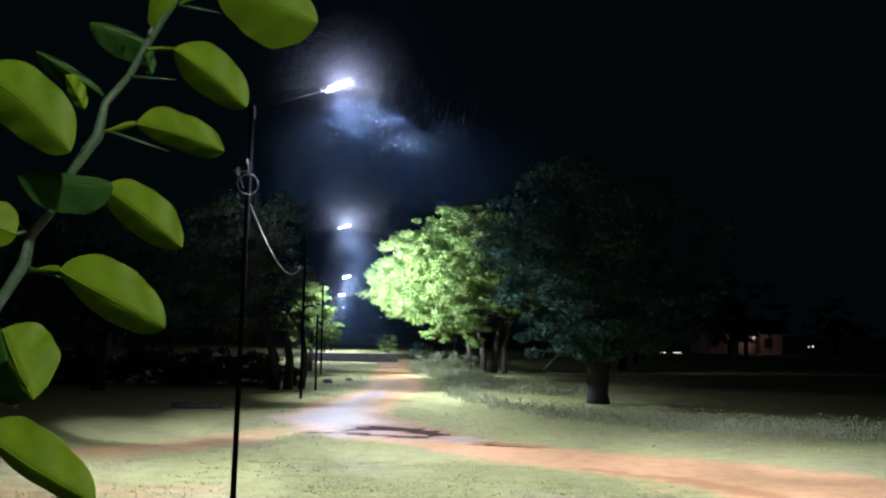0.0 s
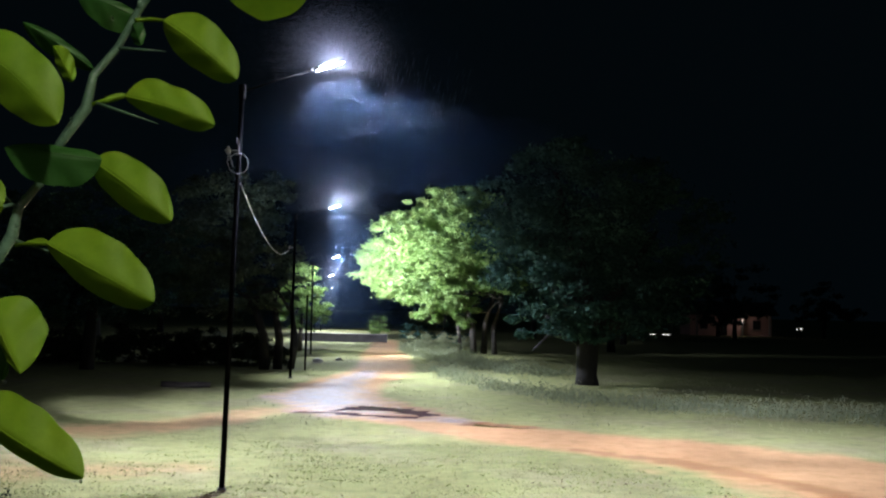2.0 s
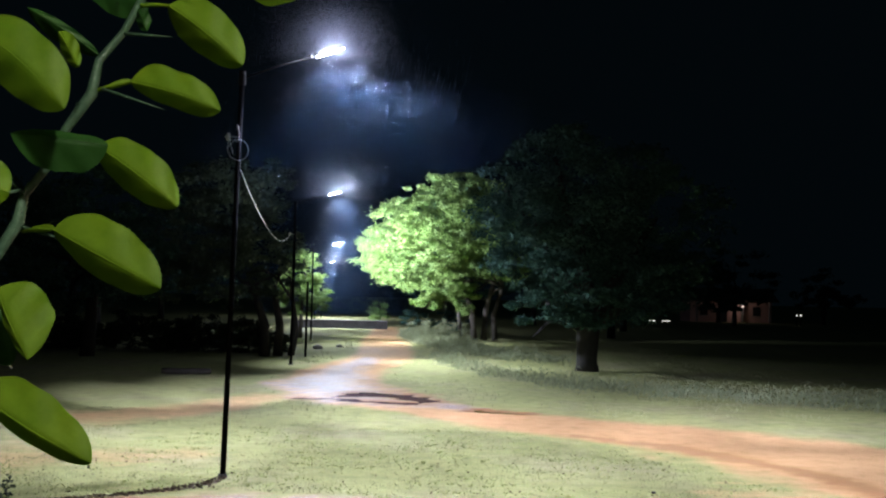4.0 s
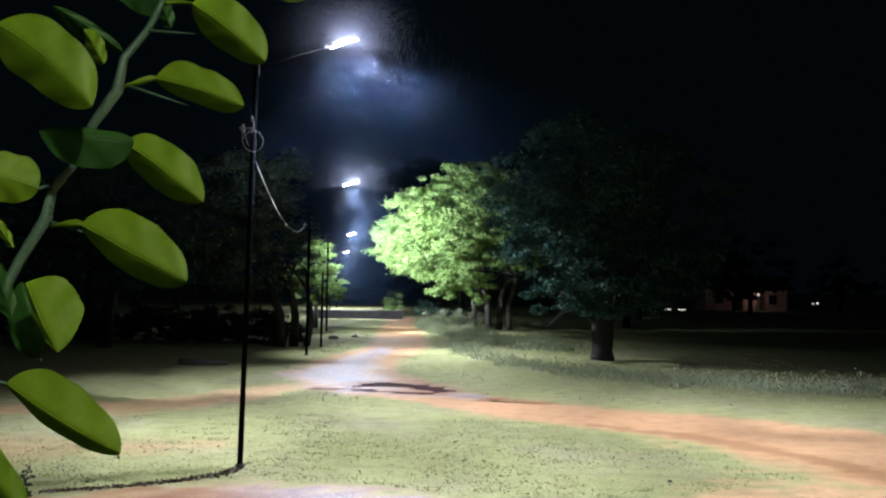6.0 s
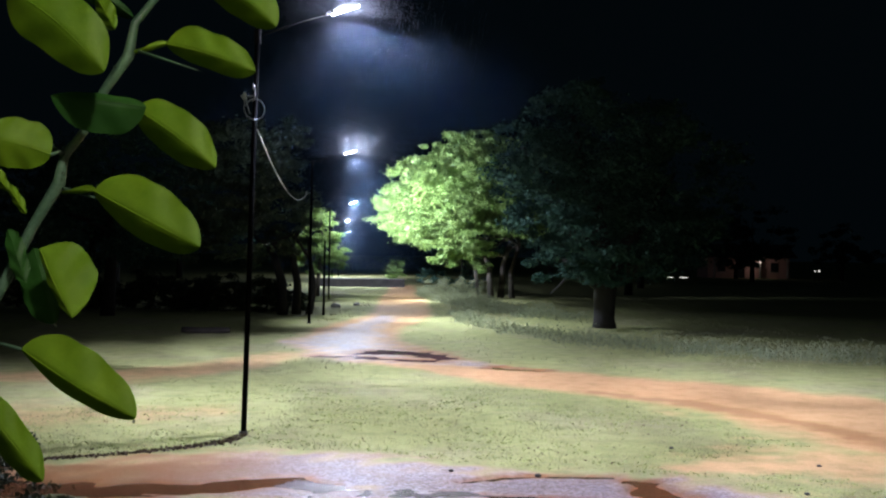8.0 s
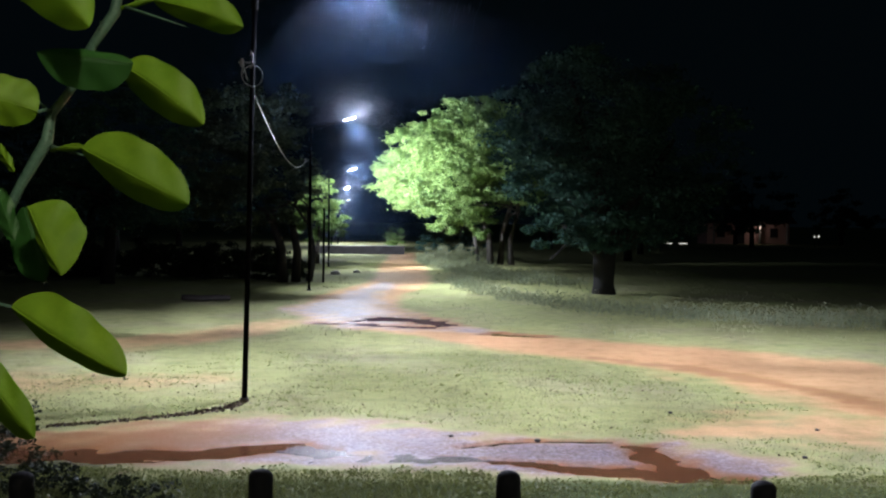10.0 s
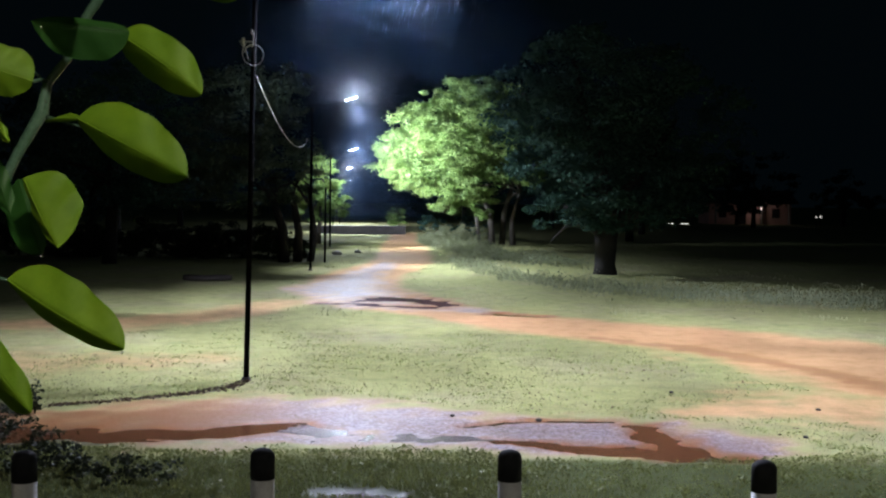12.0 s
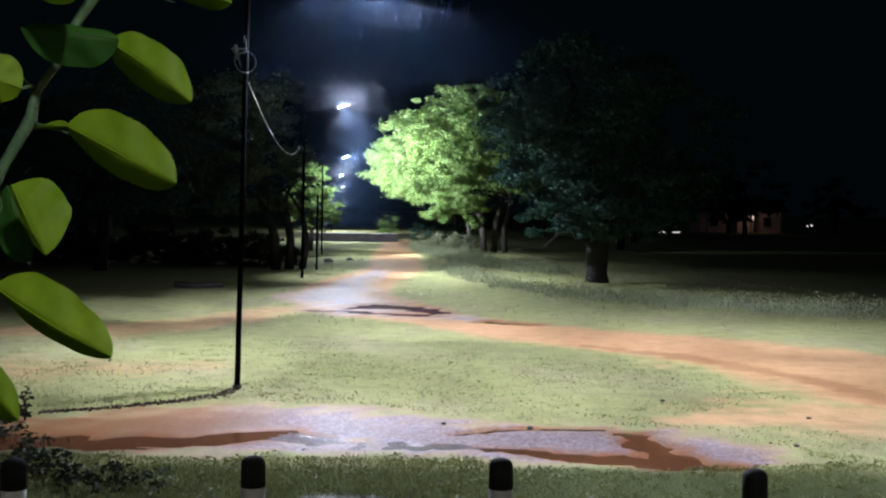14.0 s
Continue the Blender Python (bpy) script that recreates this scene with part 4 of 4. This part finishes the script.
strip = root("tube_light", (26.8, 130, 0), "long lit white tube light on a low distant fence", "lamp")
for lo, hi in ((24.9, 26.9), (27.7, 28.6)):
    bm = bmesh.new()
    tube(bm, [(lo, 130, 0.25), (hi, 130, 0.25)], 0.045, 8)
    part("tube", bm, TUBE_GLOW, strip)
bm = bmesh.new()
box(bm, (24.7, 130.06, 0.2), (28.8, 130.12, 0.32), 0.01)
part("rail", bm, DULL, strip)
for px in (24.8, 26.8, 28.7):
    bm = bmesh.new()
    tube(bm, [(px, 130.16, -0.05), (px, 130.16, 0.4)], 0.05, 6)
    part("post", bm, POLE, strip)


def far_lamp(x, y, z, r):
    thing = root("yard_lamp", (x, y, 0), "small distant yard lamp on a dark post", "lamp", "distant yard lamps")
    bm = bmesh.new()
    tube(bm, [(x, y, -0.05), (x, y, z)], 0.05, 6)
    part("post", bm, POLE, thing)
    bm = bmesh.new()
    bmesh.ops.create_icosphere(bm, subdivisions=2, radius=r, matrix=Matrix.Translation((x, y, z + r)))
    part("bulb", bm, BULB_GLOW, thing, "small lit bulb", smooth=True)


far_lamp(29.0, 130, 3.3, 0.11)
far_lamp(43.6, 130, 1.1, 0.09)
far_lamp(44.1, 130, 1.12, 0.12)


# ---------------------------------------------------------------- the citrus branch close to the viewer
lime = root("lime_plant", (-0.62, 0.72, 0), "thorny young lime plant with glossy yellow-green leaves", "plant")


def half_width(u, peak, blunt):
    """Outline of one half of a blade along its length, 0 at base and tip, 1 at the peak."""
    if u < peak:
        return (1 - ((peak - u) / peak) ** blunt) ** 0.62
    return (1 - ((u - peak) / (1 - peak)) ** 2.7) ** 0.72


def citrus_leaf(base, tip, up, low, mat=None, tilt_up=0.3, tilt_low=1.1, bow=0.02, petiole=None, wing=0.0, peak_up=0.42, peak_low=0.58):
    """A folded blade from base to tip; up and low: widths of its halves above and below the midrib, as seen from +y."""
    b, t = Vector(base), Vector(tip)
    d = t - b
    s = Vector((-d.z, 0, d.x)).normalized()
    if s.z < 0:
        s = -s
    toward = Vector((0, -1, 0))
    n, m = 28, 6
    rng = random.Random(round(b.x * 9000) + round(t.z * 7000))
    ph, amp, roll_ = rng.uniform(0, 6), rng.uniform(0.025, 0.05), rng.uniform(0.03, 0.10)
    bm = bmesh.new()
    grid = []
    for i in range(n + 1):
        u = 0.5 - 0.5 * math.cos(math.pi * i / n)
        mid = b + d * u + s * d.length * bow * math.sin(math.pi * u) + toward * d.length * 0.06 * math.sin(math.pi * u)
        row = []
        for j in range(-m, m + 1):
            v = j / m
            half, tilt, w = (up * 1.05, tilt_up, half_width(u, peak_up, 3.2)) if j > 0 else (low * 1.14, tilt_low, half_width(u, peak_low, 1.9))
            curl = 1 + amp * math.sin(9 * u + ph) + 0.4 * amp * math.sin(23 * u + 2 * ph)
            q = mid + s * (v * half * w * curl) - toward * (abs(v) ** 1.25 * half * w * tilt)
            q += toward * (0.0011 * math.sin(u * 17 + ph + abs(v) * 4) * abs(v) * w + roll_ * half * w * max(0.0, abs(v) - 0.55))
            row.append(bm.verts.new(q))
        grid.append(row)
    for a, c in zip(grid, grid[1:]):
        for j in range(2 * m):
            bm.faces.new((a[j], a[j + 1], c[j + 1], c[j]))
    bmesh.ops.remove_doubles(bm, verts=bm.verts, dist=1e-6)
    mat = mat or CITRUS
    blade = part("leaf", bm, mat, lime, smooth=True)
    # the midrib, a slight ridge
    bm = bmesh.new()
    rib = [b + d * (i / n) + s * d.length * bow * math.sin(math.pi * i / n) + toward * (d.length * 0.06 * math.sin(math.pi * i / n) - 0.0002) for i in range(n + 1)]
    tube(bm, rib, [0.00045 * (1 - 0.8 * i / n) + 0.0001 for i in range(n + 1)], 6)
    part("midrib", bm, mat, blade, smooth=True)
    if petiole:
        p = Vector(petiole)
        bm = bmesh.new()
        tube(bm, [p, p.lerp(b, 0.5) + s * 0.001, b], [0.0013, 0.001, 0.001], 7)
        if wing:
            e = b - p
            k = 8
            rows = []
            for i in range(k + 1):
                u = i / k
                w = wing * (math.sin(math.pi * min(1, u * 0.88 + 0.04)) ** 0.8 * (0.5 + 0.6 * u))
                c = p + e * u
                rows.append([bm.verts.new(c + s * w + Vector((0, 0.001, 0))), bm.verts.new(c + toward * 0.0012), bm.verts.new(c - s * w * 0.35 + Vector((0, 0.002, 0)))])
            for a, c in zip(rows, rows[1:]):
                bm.faces.new((a[0], a[1], c[1], c[0]))
                bm.faces.new((a[1], a[2], c[2], c[1]))
        part("petiole", bm, mat if wing else CITRUS_STEM, blade, smooth=True)


citrus_leaf((-0.2473, 0.620, 2.3427), (-0.1792, 0.610, 2.3062), 0.0190, 0.0092, bow=-0.01, tilt_low=1.3, petiole=(-0.2816, 0.650, 2.3437))
citrus_leaf((-0.2126, 0.635, 2.4338), (-0.1481, 0.625, 2.4018), 0.0192, 0.0114, bow=0.0, petiole=(-0.2355, 0.650, 2.4333), wing=0.0049)
citrus_leaf((-0.1919, 0.645, 2.4833), (-0.1422, 0.635, 2.4482), 0.0145, 0.0109, peak_low=0.35)
citrus_leaf((-0.1818, 0.630, 2.4821), (-0.2330, 0.620, 2.4865), 0.0048, 0.0161, CITRUS_SHADED, tilt_up=1.2, tilt_low=0.3, peak_low=0.36, bow=0.0)
citrus_leaf((-0.1770, 0.655, 2.5235), (-0.1215, 0.645, 2.5060), 0.0137, 0.0070, peak_up=0.32, petiole=(-0.1945, 0.650, 2.5172), wing=0.0044)
citrus_leaf((-0.1586, 0.665, 2.5722), (-0.1111, 0.655, 2.5349), 0.0156, 0.0102, peak_low=0.4, petiole=(-0.1710, 0.650, 2.5680), wing=0.0020)
citrus_leaf((-0.2505, 0.600, 2.5424), (-0.1937, 0.590, 2.4960), 0.0178, 0.0160, bow=0.05, peak_up=0.5, peak_low=0.3, tilt_low=0.7)
citrus_leaf((-0.2116, 0.610, 2.5125), (-0.1978, 0.600, 2.4977), 0.0028, 0.0037)
citrus_leaf((-0.2040, 0.680, 2.5445), (-0.2448, 0.670, 2.5703), 0.0035, 0.0070, CITRUS_SHADED)
citrus_leaf((-0.2238, 0.665, 2.5548), (-0.2080, 0.655, 2.5319), 0.0058, 0.0048)
citrus_leaf((-0.1683, 0.660, 2.5700), (-0.2058, 0.650, 2.5837), 0.0034, 0.0115, CITRUS_SHADED, tilt_low=0.5, peak_low=0.4)
citrus_leaf((-0.1758, 0.655, 2.5713), (-0.1658, 0.645, 2.5519), 0.0047, 0.0040, CITRUS_SHADED)
citrus_leaf((-0.1678, 0.650, 2.5811), (-0.1552, 0.640, 2.6089), 0.0057, 0.0060, petiole=(-0.1692, 0.650, 2.5756))
citrus_leaf((-0.2361, 0.630, 2.4540), (-0.2724, 0.620, 2.4634), 0.0148, 0.0129, tilt_low=0.5, petiole=(-0.2358, 0.650, 2.4565))
citrus_leaf((-0.2638, 0.635, 2.4370), (-0.2476, 0.625, 2.4194), 0.0032, 0.0032)
citrus_leaf((-0.2724, 0.630, 2.4463), (-0.2562, 0.620, 2.4326), 0.0042, 0.0035)
citrus_leaf((-0.2660, 0.645, 2.4109), (-0.2510, 0.635, 2.3794), 0.0056, 0.0056, CITRUS_SHADED, tilt_low=0.4)
citrus_leaf((-0.2398, 0.625, 2.3998), (-0.2171, 0.615, 2.3610), 0.0217, 0.0042, bow=0.0, peak_up=0.45)
citrus_leaf((-0.2561, 0.660, 2.3998), (-0.2389, 0.650, 2.3554), 0.0068, 0.0142, CITRUS_SHADED, tilt_low=0.4)
citrus_leaf((-0.2702, 0.610, 2.3187), (-0.2267, 0.600, 2.2723), 0.0106, 0.0137)
citrus_leaf((-0.1320, 0.660, 2.6090), (-0.0690, 0.650, 2.5860), 0.0175, 0.0200, tilt_low=0.5, petiole=(-0.152, 0.650, 2.596), wing=0.0034)

bm = bmesh.new()
stem_line = [(-0.62, 0.72, -0.05), (-0.58, 0.71, 0.7), (-0.47, 0.69, 1.6), (-0.365, 0.66, 2.14), (-0.325, 0.65, 2.262), (-0.300, 0.65, 2.320),
             (-0.277, 0.65, 2.366), (-0.268, 0.651, 2.383), (-0.254, 0.652, 2.413), (-0.238, 0.65, 2.439), (-0.236, 0.652, 2.455),
             (-0.223, 0.656, 2.474), (-0.213, 0.652, 2.494), (-0.198, 0.65, 2.515), (-0.195, 0.652, 2.535), (-0.182, 0.655, 2.553),
             (-0.170, 0.652, 2.574), (-0.158, 0.65, 2.593), (-0.147, 0.652, 2.613), (-0.132, 0.65, 2.641)]
stem_r = [0.014, 0.011, 0.008, 0.0052, 0.0047, 0.0044, 0.0042, 0.0041, 0.0037, 0.0046, 0.0034, 0.0030, 0.0033, 0.0042, 0.0030, 0.0026, 0.0028, 0.0026, 0.0018, 0.0010]
tube(bm, stem_line, [r * 0.82 for r in stem_r], 10)
part("stem", bm, CITRUS_STEM, lime, "green woody stem", smooth=True)
for a, c in [((-0.192, 0.65, 2.518), (-0.153, 0.64, 2.505)), ((-0.180, 0.65, 2.551), (-0.1512, 0.645, 2.5487)), ((-0.152, 0.65, 2.595), (-0.125, 0.64, 2.588)),
             ((-0.236, 0.65, 2.436), (-0.201, 0.64, 2.4263)), ((-0.2365, 0.65, 2.4555), (-0.2405, 0.64, 2.4625))]:
    bm = bmesh.new()
    tube(bm, [a, Vector(a).lerp(Vector(c), 0.5), c], [0.0011, 0.0008, 0.0001], 7)
    part("thorn", bm, CITRUS_STEM, lime, smooth=True)

# rain drops hanging on the leaves
DROP = bpy.data.materials.new("clear_water")
DROP.use_nodes = True
DROP.node_tree.nodes["Principled BSDF"].inputs["Transmission Weight"].default_value = 1.0
DROP.node_tree.nodes["Principled BSDF"].inputs["Roughness"].default_value = 0.02
DROP.node_tree.nodes["Principled BSDF"].inputs["IOR"].default_value = 1.33
for dx, dy, dz, dr in [(-0.2378, 0.6475, 2.3545, 0.0012), (-0.186, 0.6545, 2.570, 0.0010), (-0.2045, 0.6445, 2.5075, 0.0009), (-0.1795, 0.6075, 2.3045, 0.0009),
                       (-0.2268, 0.617, 2.4822, 0.0006), (-0.2335, 0.6435, 2.444, 0.0008)]:
    bm = bmesh.new()
    bmesh.ops.create_uvsphere(bm, u_segments=14, v_segments=10, radius=dr)
    for vtx in bm.verts:
        vtx.co.z *= 1.25 if vtx.co.z > 0 else 1.0
        vtx.co += Vector((dx, dy, dz))
    tagged(part("water_drop", bm, DROP, smooth=True), "clear rain drop clinging to the lime plant", "water drop", "rain drops on the leaves")

# ---------------------------------------------------------------- rain in the light of the lamps


def drizzle(at, reach, n, size, seed, mat, over=0.0):
    """Mist of tiny drops, thinning out from the place given; what reaches the ground is left out.
    over 1 or -1: only what drifts above or below the rim of the head."""
    rng = np.random.RandomState(seed)
    c = np.array(at) + rng.normal(size=(n, 3)) * reach * 0.62
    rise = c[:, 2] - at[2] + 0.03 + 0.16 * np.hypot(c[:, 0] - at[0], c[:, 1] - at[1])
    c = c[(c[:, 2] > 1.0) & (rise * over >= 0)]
    k = np.array([(1, 1, 1), (1, -1, -1), (-1, 1, -1), (-1, -1, 1)]) * 0.5 * size
    v = (c[:, None, :] + k[None]).reshape(-1, 3)
    q = (np.arange(len(c))[:, None, None] * 4 + np.array([(0, 1, 2), (0, 3, 1), (0, 2, 3), (1, 3, 2)])[None]).reshape(-1, 3)
    tagged(part("drizzle", mesh_of("drizzle", v, q), mat), "fine drizzle and added halo drops round the street lamp", "rain", kind="stuff")


def rain(name, lo, hi, n, length, r, seed, label):
    """Falling drops: thin upright spindles of three sides in a box of air."""
    rng = np.random.RandomState(seed)
    c = rng.uniform(lo, hi, (n, 3))
    ln = (length * rng.uniform(0.6, 1.3, n))[:, None]
    d = np.array([0.22, 0.0, 1.0]) + rng.normal(0, 0.025, (n, 3))
    ring = [np.array([math.cos(a), math.sin(a), 0]) * r for a in (0, 2.094, 4.189)]
    v = np.stack([c - d * ln * 0.5, c + d * ln * 0.5] + [c + k for k in ring], 1).reshape(-1, 3)
    f = np.array([(0, 3, 2), (0, 4, 3), (0, 2, 4), (1, 2, 3), (1, 3, 4), (1, 4, 2)])
    q = (np.arange(n)[:, None, None] * 5 + f[None]).reshape(-1, 3)
    tagged(part(name, mesh_of(name, v, q), STREAK), label, "rain", kind="stuff")


rain("rain_streaks", (-1.15, 13.4, 4.75), (0.5, 16.0, 5.7), 190, 0.18, 0.0016, 61, "falling rain streaks under the street lamp")
for at, reach, count, size, seed in (((-1.0, 15.3, 5.3), 2.1, 64000, 0.0042, 62), ((-3.2, 38.2, 5.6), 2.3, 85000, 0.0075, 63),
                                     ((-4.95, 58, 4.95), 2.2, 36000, 0.010, 64), ((-6.0, 84.5, 4.2), 4.6, 80000, 0.030, 65), ((-8.5, 120, 4.2), 6.8, 70000, 0.042, 66)):
    drizzle(at, reach, count, size, seed, RAIN)
# halo of added drops close round each head, coloured pale above and dark below
for at, reach, count, size, low_count, low_size, seed in (
        ((-1.45, 15.31, 5.80), 0.62, 80000, 0.0038, 16000, 0.0032, 72), ((-3.36, 38.2, 5.95), 1.1, 40000, 0.008, 40000, 0.0055, 73),
        ((-4.88, 58, 5.13), 1.2, 22000, 0.0028, 16000, 0.004, 74), ((-7.4, 84.5, 4.98), 1.7, 22000, 0.012, 16000, 0.010, 75),
        ((-10.3, 120, 4.78), 2.3, 22000, 0.016, 16000, 0.012, 76)):
    drizzle(at, reach, count, size, seed, HALO_TOP, 1)
    drizzle(at, reach, low_count, low_size, seed + 10, HALO_LOW, -1)
